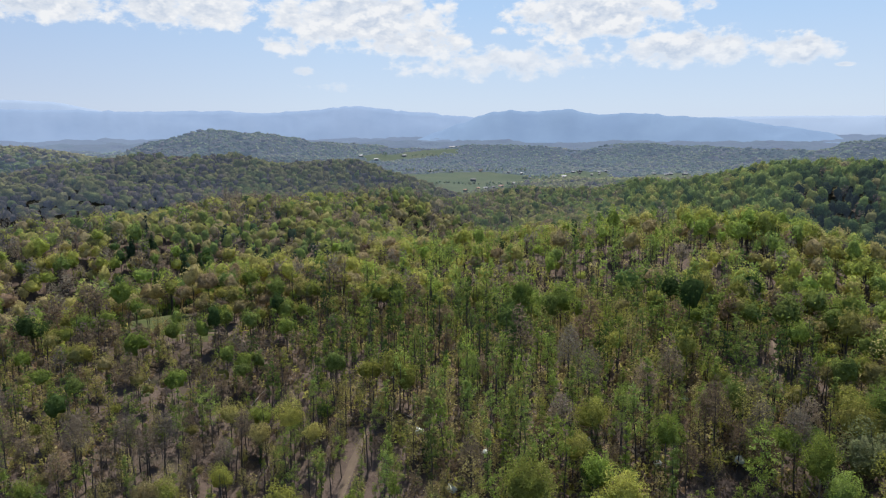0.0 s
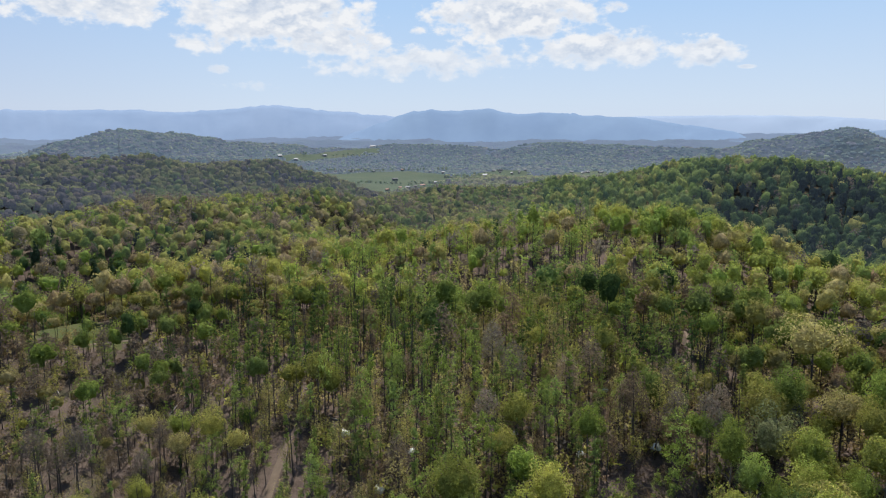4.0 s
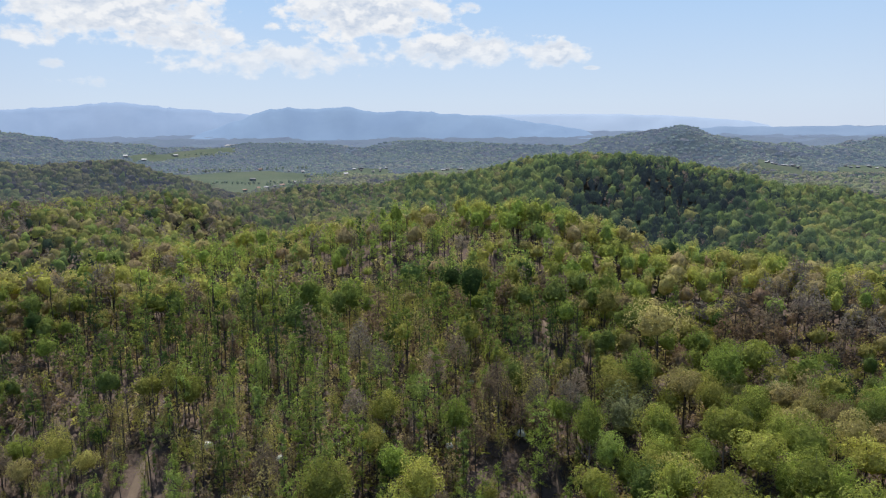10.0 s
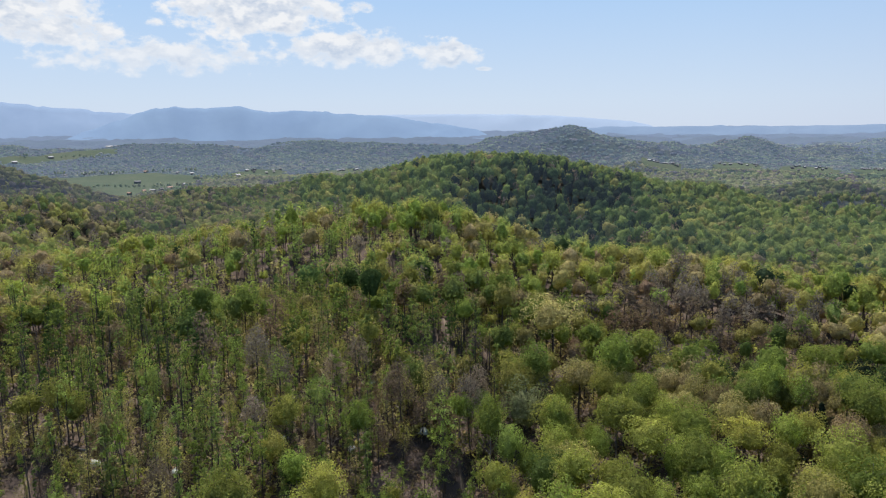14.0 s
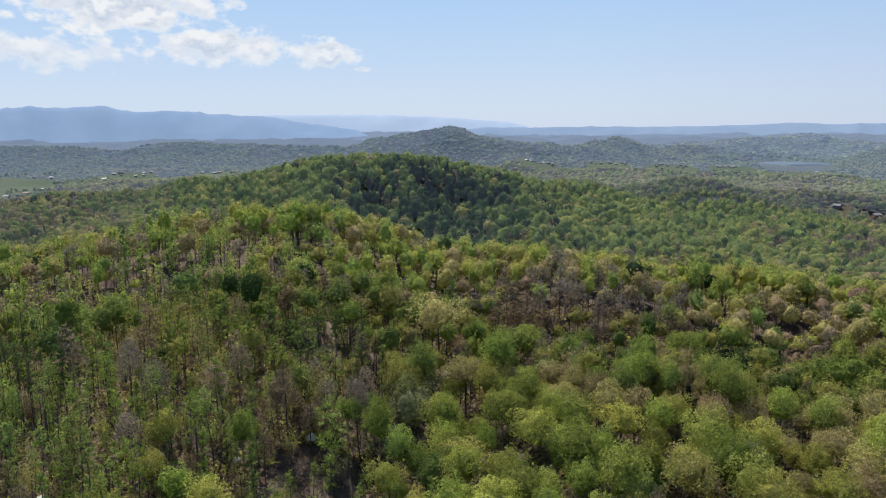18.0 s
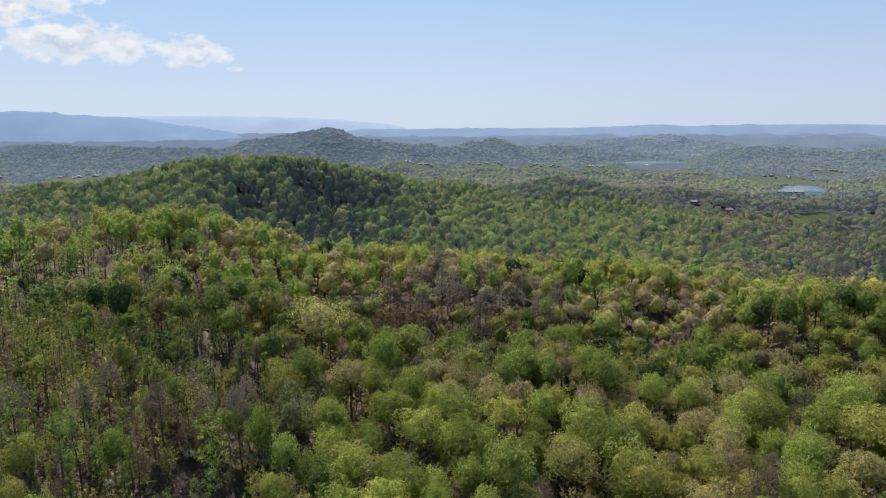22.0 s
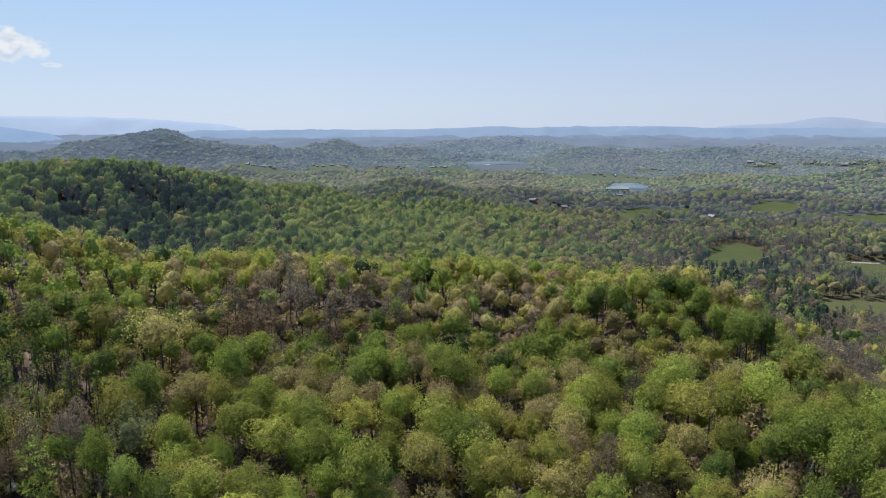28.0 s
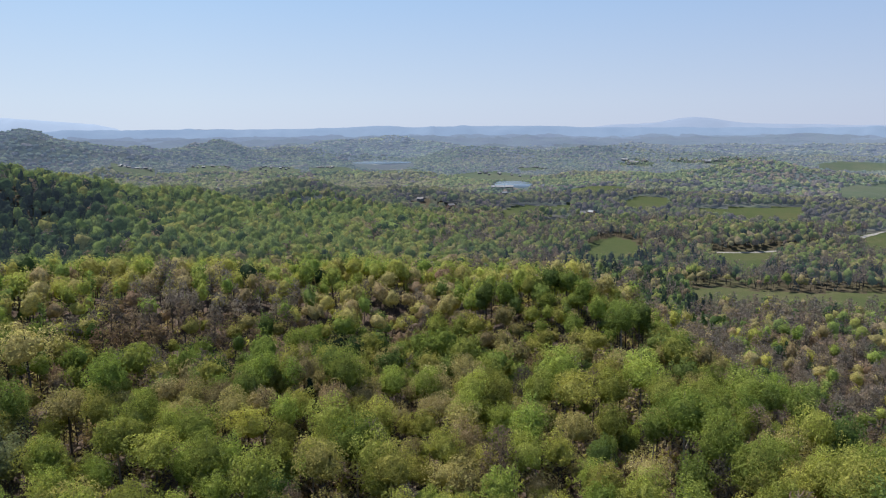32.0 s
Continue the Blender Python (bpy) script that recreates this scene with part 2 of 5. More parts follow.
def mat_backdrop(name, a, b, haze_glow):
    """Mountains many kilometres off; their haze is painted as blue colour and emission."""
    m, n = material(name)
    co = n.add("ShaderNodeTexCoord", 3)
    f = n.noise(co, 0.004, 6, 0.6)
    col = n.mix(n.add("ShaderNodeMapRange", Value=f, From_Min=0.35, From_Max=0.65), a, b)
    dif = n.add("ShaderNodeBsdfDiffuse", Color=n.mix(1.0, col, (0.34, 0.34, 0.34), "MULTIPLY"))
    em = n.add("ShaderNodeEmission", Color=col, Strength=haze_glow)
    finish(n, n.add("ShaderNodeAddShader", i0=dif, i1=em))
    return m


# paler and bluer range by range: painted haze, not the rock's own colour
M_mtn_near = mat_backdrop("haze_blue_ridge_near", (0.185, 0.265, 0.400), (0.205, 0.290, 0.425), 0.82)
M_mtn_mid = mat_backdrop("haze_blue_ridge_mid", (0.225, 0.305, 0.445), (0.250, 0.330, 0.470), 0.82)
M_mtn_far = mat_backdrop("haze_blue_ridge_far", (0.305, 0.385, 0.515), (0.320, 0.400, 0.530), 0.82)
M_mtn_pale = mat_backdrop("haze_pale_peak", (0.255, 0.315, 0.430), (0.265, 0.325, 0.440), 0.80)
M_mtn_low = mat_backdrop("haze_blue_low_hills", (0.185, 0.255, 0.370), (0.205, 0.275, 0.390), 0.82)


def mat_water():
    m, n = material("still_water")
    co = n.add("ShaderNodeTexCoord", 3)
    nb = n.add("ShaderNodeBump", Strength=0.05, Distance=0.1, Height=n.noise(co, 0.5, 3))
    finish(n, n.add("ShaderNodeBsdfPrincipled", Base_Color=(0.10, 0.13, 0.15, 1), Roughness=0.2, Normal=nb))
    return m


M_water = mat_water()


# ---- lie of the land ----
def P(az, r):
    return np.array((r * math.sin(radians(az)), r * math.cos(radians(az))))


def hash2(ix, iy, seed):
    h = (ix.astype(np.int64) * 374761393 + iy.astype(np.int64) * 668265263 + seed * 974711) & 0x7FFFFFFF
    h = ((h ^ (h >> 13)) * 1274126177) & 0x7FFFFFFF
    return ((h ^ (h >> 16)) & 0xFFFF) / 65535.0


def value_noise(x, y, scale, seed=0, octaves=3):
    x, y = np.asarray(x, float) / scale, np.asarray(y, float) / scale
    out, amp, tot = 0.0, 1.0, 0.0
    for o in range(octaves):
        ix, iy = np.floor(x), np.floor(y)
        fx, fy = x - ix, y - iy
        fx, fy = fx * fx * (3 - 2 * fx), fy * fy * (3 - 2 * fy)
        a, b = hash2(ix, iy, seed + o), hash2(ix + 1, iy, seed + o)
        c, d = hash2(ix, iy + 1, seed + o), hash2(ix + 1, iy + 1, seed + o)
        out = out + amp * ((a * (1 - fx) + b * fx) * (1 - fy) + (c * (1 - fx) + d * fx) * fy)
        tot += amp
        amp, x, y = amp * 0.5, x * 2.03 + 17.1, y * 2.03 + 5.3
    return out / tot


# crest lines of the hills: points of each line, and its half width
CRESTS = []


def grown(az, r):
    """1 on the knob, where trees are enlarged to fit the camera's view."""
    rise = [1 / (1 + np.exp(-np.clip(k, -40, 40))) for k in ((az - 14) / 2.0, (66 - az) / 2.0, (r - 655) / 12, (1060 - r) / 15)]
    return rise[0] * rise[1] * rise[2] * rise[3]


def crest_line(points, w, trees=19.0):
    """A hill's crest: rows of bearing, distance and the height angle of the treetops on it."""
    CRESTS.append(([(P(a, r), 100 + r * math.tan(radians(e)) - trees - 5.0 * float(grown(a, r))) for a, r, e in points], w))


def swell(points, w):
    """A crest by its own ground heights: rows of bearing, distance, height."""
    CRESTS.append(([(P(a, r), z) for a, r, z in points], w))


def land_hills():
    # the hillside under the camera
    swell(((-20, 60, -14), (20, 110, -8), (45, 120, -8)), 90)
    swell(((-34, 250, 8), (-22, 315, 19), (-14, 330, 19)), 95)
    swell(((-10, 330, 14), (8, 260, 13), (20, 300, 20)), 120)
    swell(((44, 235, 4), (60, 240, 4), (74, 215, 3)), 80)
    swell(((50, 165, -5), (80, 135, -14)), 60)
    # the crest of the near hill, round to the spur that falls away to the valley
    crest_line(((-1, 430, -8.2), (5, 440, -7.2), (9.6, 445, -6.6), (12.2, 445, -6.2), (15.2, 440, -5.8), (18, 435, -5.6), (21.6, 425, -5.4), (24, 415, -6.1),
                (27.4, 405, -8.0), (30.6, 400, -8.9), (36.2, 390, -9.2), (44.3, 375, -9.9)), 105, 25)
    crest_line(((44.3, 375, -9.9), (47, 370, -10.4), (49.5, 365, -11.2), (52, 370, -12.0), (55.4, 380, -11.0), (58.4, 395, -9.7), (62, 395, -10.3), (66, 385, -10.9),
                (70, 370, -11.0), (73.5, 345, -10.5)), 78, 25)
    crest_line(((73.5, 345, -10.5), (76, 312, -11.6), (79, 285, -13.2), (81.4, 262, -14.8), (83.5, 245, -15.9), (86, 225, -17.3), (89, 205, -19.0), (92.6, 185, -21.2),
                (98, 162, -24.2), (108, 130, -29)), 46, 24)
    # the long ridge to the left, and the shoulder that it sends to the knob
    crest_line(((-42, 500, -6.4), (-31.6, 510, -6.1), (-28.2, 520, -5.4), (-25.3, 520, -5.15), (-20.7, 530, -5.3), (-19, 550, -5.0), (-17.5, 580, -4.55), (-15.4, 600, -4.25),
                (-11.2, 640, -4.7), (-8.2, 660, -4.75), (-6.4, 680, -4.4), (-4.6, 700, -4.0), (-2.8, 720, -4.6), (0, 760, -5.2), (3, 820, -4.75)), 95, 22)
    crest_line(((3, 830, -4.8), (5.2, 890, -4.0), (7.4, 930, -3.7), (12, 950, -3.8), (15, 960, -3.86), (18, 960, -3.5), (21.5, 955, -2.85), (23.7, 950, -2.5), (25, 950, -2.1),
                (28.5, 945, -1.85), (32.6, 940, -1.75), (34, 940, -2.1), (36, 945, -2.5), (38.9, 950, -3.3), (42.9, 955, -4.0), (46.7, 960, -5.0), (49, 960, -5.7), (52, 940, -6.4),
                (57, 900, -6.75), (62, 880, -7.2), (67, 850, -8.2)), 125, 25)
    # ribs of the knob, with coves between them
    crest_line(((25.5, 950, -2.3), (25, 800, -5.0), (25, 700, -7.2)), 60)
    crest_line(((38, 945, -3.1), (40, 820, -5.2), (42, 700, -7.6)), 65)
    crest_line(((15, 960, -3.9), (12, 800, -5.4), (10, 640, -7.0)), 85)
    crest_line(((47, 960, -5.1), (50, 820, -6.9), (54, 690, -8.6)), 70)
    crest_line(((-9, 660, -4.8), (-7, 520, -7.6), (-4, 430, -9.4)), 75)
    # hills past the spur
    crest_line(((43.3, 1250, -4.5), (44.8, 1250, -3.85), (46.6, 1250, -4.4)), 75)
    crest_line(((47.8, 1150, -4.9), (50, 1150, -4.2), (53.5, 1150, -3.75), (55.7, 1170, -4.1), (60, 1200, -4.3), (64, 1200, -4.5), (66.7, 1180, -5.0), (68.3, 1120, -6.4)), 120)
    crest_line(((60, 1190, -4.5), (62.5, 1060, -6.2)), 55)
    crest_line(((53.5, 1150, -3.9), (55, 1020, -6.0)), 50)
    # hills past the long ridge
    crest_line(((-36, 850, -4.3), (-26.5, 860, -3.05), (-24.4, 870, -3.5), (-19, 880, -4.0), (-12, 900, -4.6)), 80)
    crest_line(((-42, 1100, -3.5), (-31.4, 1100, -3.2), (-30, 1100, -2.55), (-27.5, 1110, -2.0), (-23, 1120, -1.5), (-21.8, 1120, -1.3), (-17, 1130, -1.6), (-13.2, 1150, -2.2)), 130)
    crest_line(((-12.5, 1200, -2.3), (-9.8, 1200, -1.9), (-8, 1200, -2.0), (-5, 1180, -3.0), (-3, 1150, -3.9)), 115)
    crest_line(((-44, 1900, -0.6), (-31.2, 1900, -0.8), (-29, 1900, -1.1), (-27, 1900, -1.9)), 190, 14)
    crest_line(((-22, 2550, -1.1), (-20.4, 2580, -0.5), (-18.4, 2600, -0.2), (-17.2, 2600, 0.15), (-16.4, 2600, 0.25), (-14.8, 2620, 0.07), (-12.7, 2650, -0.36), (-9.8, 2700, -0.8),
                (-6, 2900, -1.1)), 210, 14)
    crest_line(((-16.4, 2600, 0.2), (-17.6, 2350, -1.3)), 110, 14)
    crest_line(((-13, 2640, -0.4), (-12, 2400, -1.6)), 110, 14)
    swell(((-7, 2800, 16), (2, 2850, 24)), 240)
    # the round hill beyond the knob
    crest_line(((27, 2380, -1.4), (28.7, 2400, -1.1), (30.5, 2400, -0.5), (31.7, 2400, -0.2), (33, 2400, -0.05), (34.2, 2400, 0.25), (35.1, 2400, 0.2), (36.7, 2400, -0.3), (38.8, 2420, -0.7),
                (41.6, 2450, -1.0), (44.6, 2480, -1.55)), 150, 14)
    # hills across the wide valley, each with spurs towards its floor
    row = ((3, 2850, -0.95), (8, 2800, -1.25), (11, 2780, -1.5), (14.4, 2800, -0.9), (19, 2750, -1.1), (23, 2700, -1.3), (27, 2550, -1.4), (39.5, 2420, -1.2), (42.7, 2450, -1.6),
           (45, 2500, -1.9), (47.2, 2900, -1.0), (48.6, 2900, -0.8), (50.3, 2850, -1.3), (52.5, 2850, -1.5), (56.3, 3100, -1.0), (59, 3300, -0.9), (61, 3350, -0.55), (63, 3300, -0.9), (67, 2900, -1.5),
           (72, 2950, -1.6), (76, 2800, -1.5), (80, 3000, -1.2), (86, 3100, -1.3), (92, 3100, -1.2), (100, 3100, -1.3))
    for p, q in zip(row, row[1:]):
        crest_line((p, q), 130, 14)
        crest_line(((p[0], p[1], p[2] - 0.1), (p[0] + 1.0, p[1] - 330, p[2] - 1.5)), 80, 14)
        m = [(u + v) / 2 for u, v in zip(p, q)]
        crest_line(((m[0], m[1], m[2] - 0.15), (m[0] - 1.2, m[1] - 300, m[2] - 1.6)), 70, 14)
    # pasture hills to the right
    crest_line(((76, 1750, -4.0), (79, 1850, -3.3), (83, 1900, -3.4), (85.3, 1950, -3.4), (88.3, 1950, -2.35), (90.6, 1950, -2.9), (92.3, 1950, -3.9)), 140, 15)
    swell(((76, 880, -36), (90, 960, -34)), 60)
    swell(((84, 1290, -30), (102, 1200, -28)), 110)
    swell(((71, 1180, -30), (79, 1340, -24)), 90)
    swell(((72, 1620, -26), (84, 1600, -22)), 120)


land_hills()
# reaches of water: bearing span, distance span; and their heights
WATERS = ((69.0, 71.9, 1700, 1930), (58.0, 62.6, 2500, 2760))
WATER_Z = (-44, -27)
BASE_R = (0, 300, 600, 1700, 2500, 3500, 4700, 4990)
BASE_Z = (-44, -46, -45, -47, -34, -2, 54, 68)


def land(x, y):
    """Height of the ground."""
    x, y = np.asarray(x, float), np.asarray(y, float)
    r, az = np.hypot(x, y), np.degrees(np.arctan2(x, y))
    base = np.interp(r, BASE_R, BASE_Z)
    over = np.zeros(np.shape(x))
    for line, w in CRESTS:
        rise = np.zeros(np.shape(x))
        for (p, z0), (q, z1) in zip(line, line[1:]):
            d = q - p
            s = np.clip(((x - p[0]) * d[0] + (y - p[1]) * d[1]) / (d @ d), 0, 1)
            dist = np.hypot(x - p[0] - s * d[0], y - p[1] - s * d[1])
            h = z0 + (z1 - z0) * s
            rise = np.maximum(rise, (h - base) / (1 + (dist / w) ** 2.7))
        over = over + np.exp(rise / 5.0) - 1
    z = base + 5.0 * np.log1p(over)
    calm = 1 - np.exp(-((az - 1) / 5.5) ** 2 - ((r - 2250) / 420) ** 2) - 0.6 * np.exp(-((az - 84) / 4.5) ** 2 - ((r - 2550) / 400) ** 2)
    for (a0, a1, r0, r1), zw in zip(WATERS, WATER_Z):
        c = P((a0 + a1) / 2, (r0 + r1) / 2)
        k = 1 / (1 + (np.hypot(x - c[0], y - c[1]) / (0.75 * (r1 - r0) + 50)) ** 6)
        z, calm = z * (1 - k) + zw * k, calm * (1 - k)
    # folds of the country: sharp little ribs and hollows, larger far off
    amp = np.interp(r, (0, 250, 480, 1500, 2500, 4700), (2, 4, 7, 12, 18, 20))
    u, v = x + 60 * value_noise(x, y, 190, 31, 2), y + 60 * value_noise(x, y, 190, 32, 2)
    folds = np.abs(value_noise(u, v, 170, 33, 2) - 0.5) * 2
    ribs = np.interp(r, (0, 450, 800, 2000, 2600, 3600, 4700), (0, 0, 10, 18, 30, 38, 22))
    return z + amp * (value_noise(x, y, 260, 3, 3) - 0.5) * np.maximum(calm, 0.1) - ribs * calm * (folds - 0.28)


def mesh_np(name, verts, faces, mats, tone=None, slots=None, smooth=False):
    """A mesh from arrays: verts (n, 3); faces (m, 3) or (m, 4)."""
    me = bpy.data.meshes.new(name)
    verts, faces = np.asarray(verts, np.float32), np.asarray(faces, np.int32)
    k = faces.shape[1]
    me.vertices.add(len(verts))
    me.vertices.foreach_set("co", verts.ravel())
    me.loops.add(faces.size)
    me.loops.foreach_set("vertex_index", faces.ravel())
    me.polygons.add(len(faces))
    me.polygons.foreach_set("loop_start", np.arange(0, faces.size, k, dtype=np.int32))
    if slots is not None:
        me.polygons.foreach_set("material_index", np.asarray(slots, np.int32))
    if smooth:
        me.polygons.foreach_set("use_smooth", np.ones(len(faces), bool))
    for m in mats:
        me.materials.append(m)
    if tone is not None:
        at = me.attributes.new("tone", "FLOAT", "POINT")
        at.data.foreach_set("value", np.asarray(tone, np.float32))
    me.update(calc_edges=True)
    return me


# ---- ground ----
def soft(v, edge, width):
    """0 below the edge, 1 above it."""
    return 1 / (1 + np.exp(np.clip(-(v - edge) / width, -40, 40)))


def past_spur(az, r):
    """1 in the valley beyond the edge of the spur."""
    edge = np.interp(az, (64, 70, 76, 79, 84, 89, 93, 98, 106), (480, 420, 354, 330, 297, 256, 226, 198, 164))
    return soft(r - edge, 0, 6) * soft(az, 67, 1.2)


def in_patch(x, y, patches):
    """True inside any of the open patches (corners by bearing and distance), with a slightly uneven edge."""
    az, r = np.degrees(np.arctan2(x, y)), np.hypot(x, y)
    wob = value_noise(x, y, 45, 21, 2) - 0.5
    inside = np.zeros(np.shape(x), bool)
    for rows in patches:
        pa, pr = np.array(rows, float).T
        ra, rb = az + wob * 500 / np.maximum(r, 100), r + wob * np.interp(r, (300, 1500), (10, 40))
        hits = np.zeros(np.shape(x), bool)
        for i in range(len(pa)):
            a0, r0, a1, r1 = pa[i - 1], pr[i - 1], pa[i], pr[i]
            if a0 != a1:
                hits ^= ((a0 > ra) != (a1 > ra)) & (rb < r0 + (ra - a0) * (r1 - r0) / (a1 - a0))
        inside |= hits
    return inside


def block_of(a0, a1, r0, r1):
    """A rounded patch by its spans of bearing and distance."""
    return [((a0 + a1) / 2 + (a1 - a0) / 2 * math.cos(t) * (1.1 - 0.1 * math.cos(4 * t)), (r0 + r1) / 2 + (r1 - r0) / 2 * math.sin(t)) for t in np.arange(12) * math.pi / 6]


# tracks and lanes, as rows of (bearing, distance)
LANES = {
    "dirt_track": (((-6.4, 222), (-6.9, 216), (-7.5, 211), (-8.2, 203), (-9.4, 190), (-12, 170), (-16, 150)), 2.8),
    "dirt_path": (((-33, 312), (-29, 304), (-25, 299), (-20.2, 301), (-17.2, 300), (-13.9, 276), (-11, 248)), 1.7),
    "dirt_trail": (((25.2, 300), (25.6, 277), (25.8, 240), (26.3, 212), (27.2, 185)), 1.1),
    "gravel_road": (((82, 838), (85.4, 842), (89.9, 890), (92.1, 910), (93.1, 932), (95.1, 1024), (96.7, 1092), (100, 1190), (104, 1270)), 6.5),
}
# yards round houses, cleared further on the camera's side to show them: bearing, distance
YARDS = ((92, 1125), (63.2, 1150), (65.6, 1125), (69.8, 1480), (95.1, 2180), (75.9, 1120), (76.6, 1135), (58, 1700), (62, 1640), (88, 1330))


def along(rows):
    p = np.array([P(a, r) for a, r in rows])
    d = np.concatenate([[0], np.cumsum(np.hypot(*np.diff(p, axis=0).T))])
    t = np.linspace(0, d[-1], max(8, int(d[-1] / 2.5)))
    q = np.stack([np.interp(t, d, p[:, 0]), np.interp(t, d, p[:, 1])], 1)
    k = np.ones(5) / 5
    mid = np.stack([np.convolve(np.pad(q[:, i], 2, "edge"), k, "valid") for i in (0, 1)], 1)
    return mid


def in_lane(x, y):
    near = np.zeros(np.shape(x), bool)
    for rows, w in LANES.values():
        q = along(rows)
        for c in q[:: 3]:
            near |= (x - c[0]) ** 2 + (y - c[1]) ** 2 < (w * 0.5 + (2.0 if w > 2 else 1.0)) ** 2
    for a, r in YARDS:
        c, f = P(a, r), P(a, r - 30)
        near |= ((x - c[0]) ** 2 + (y - c[1]) ** 2 < 17 ** 2) | ((x - f[0]) ** 2 + (y - f[1]) ** 2 < 20 ** 2)
    return near


CLEARINGS = (((-25.5, 345), (-23.2, 372), (-21.3, 362), (-19.6, 330), (-17.6, 300), (-19.5, 290), (-21.5, 304), (-24.5, 326)),
             ((-7.3, 478), (-5.9, 458), (-6.0, 392), (-7.8, 372), (-8.8, 385)))
FIELDS = (((76.3, 835), (78.1, 912), (79.4, 882), (80.7, 850), (80.4, 762), (78.4, 730), (76.6, 722)),
          ((85.2, 834), (87.6, 866), (90.4, 886), (89.4, 733), (88.2, 690), (87.2, 707), (85.6, 769)),
          ((83.6, 640), (87.4, 664), (90.8, 662), (94.1, 690), (99, 700), (103, 704), (103, 596), (97, 596), (93.8, 585), (90, 570), (84.5, 564)),
          ((73.3, 1512), (75.5, 1540), (79.3, 1545), (78.8, 1405), (76, 1385), (73.5, 1365)),
          ((69.6, 1105), (71.3, 1185), (75.2, 1262), (75, 1145), (72, 1060), (70, 1010)),
          ((78.3, 1275), (80.6, 1385), (82.7, 1360), (82, 1205), (79.5, 1170)),
          ((84.2, 1210), (88.2, 1245), (92.2, 1280), (91.2, 1150), (88, 1120), (85, 1130)),
          ((94.4, 1000), (95.6, 1065), (98, 1105), (101, 1100), (99, 887), (96, 854)),
          ((72.7, 1052), (75.2, 1095), (75, 1005), (73, 978)))
FIELDS_FAR = (((40.5, 2200), (43.5, 2180), (43.5, 2060), (40.5, 2080)), block_of(45.5, 49, 2110, 2350), block_of(50, 54, 2080, 2330), block_of(54.5, 58, 2150, 2400), block_of(59, 63, 2120, 2350),
              ((66, 2160), (69, 2250), (72, 2140), (72, 1945), (67.5, 1930)), block_of(70.5, 74, 2250, 2420), block_of(9, 13, 2080, 2250), block_of(15.5, 19, 2080, 2240), block_of(20, 23, 2120, 2260),
              ((-4.6, 2160), (0, 2230), (3.4, 2250), (6.2, 2150), (7.0, 2030), (4.5, 1740), (1.0, 1530), (-2, 1590), (-3.6, 1850)),
              ((-6.5, 2580), (-2.5, 2740), (1.0, 2820), (1.2, 2730), (-2, 2610), (-5.8, 2500)), block_of(-27, -22, 2150, 2300), block_of(78.6, 81, 2400, 2620), block_of(82.3, 88.7, 2520, 2740),
              ((93.5, 1730), (96, 1900), (99, 1910), (99, 1600), (94, 1540)), ((91.9, 2560), (94.7, 2700), (99, 2730), (99, 2400), (93.4, 2330)))
# land kept treeless so the camera sees the water, and the sites for single houses
WATER_VIEWS = [block_of(a0 - 0.2, a1 + 0.2, r0 - 190, r1 + 25) for a0, a1, r0, r1 in WATERS]
SITES = ((40.5, 43.5, 2060, 2200), (45.5, 49, 2110, 2350), (50, 54, 2080, 2330), (54.5, 58, 2150, 2400), (59, 63, 2120, 2350), (67.5, 71.5, 2000, 2140), (70.5, 74, 2250, 2420), (9, 13, 2080, 2250),
         (15.5, 19, 2080, 2240), (20, 23, 2120, 2260))
# trees that stand out: kind, bearing, distance, size
CHOSEN = (("pale", 32.1, 214, 1.3), ("tan", 34.1, 269, 1.6), ("tan", 36.3, 232, 1.25), ("green", 41.4, 284, 1.3), ("green", 39.4, 201, 1.3), ("yellow", 42.0, 194, 1.25),
          ("tan", 44.4, 217, 1.05), ("yellow", 48.9, 202, 1.12), ("yellow", 39.0, 160, 1.4), ("yellow", 42.8, 147, 1.05), ("dark", 50.7, 181, 0.85), ("pine", 54.0, 217, 1.05),
          ("tan", 54.7, 177, 1.3), ("green", 57.6, 186, 1.2), ("yellow", 53.5, 305, 1.3), ("russet", 51.4, 292, 1.4), ("dark", 80.8, 250, 1.0), ("green", 80.9, 224, 1.3),
          ("green", 84.4, 194, 1.35), ("yellow", 75.8, 214, 1.3), ("russet", 85.8, 166, 0.95), ("green", 79.2, 276, 1.25))



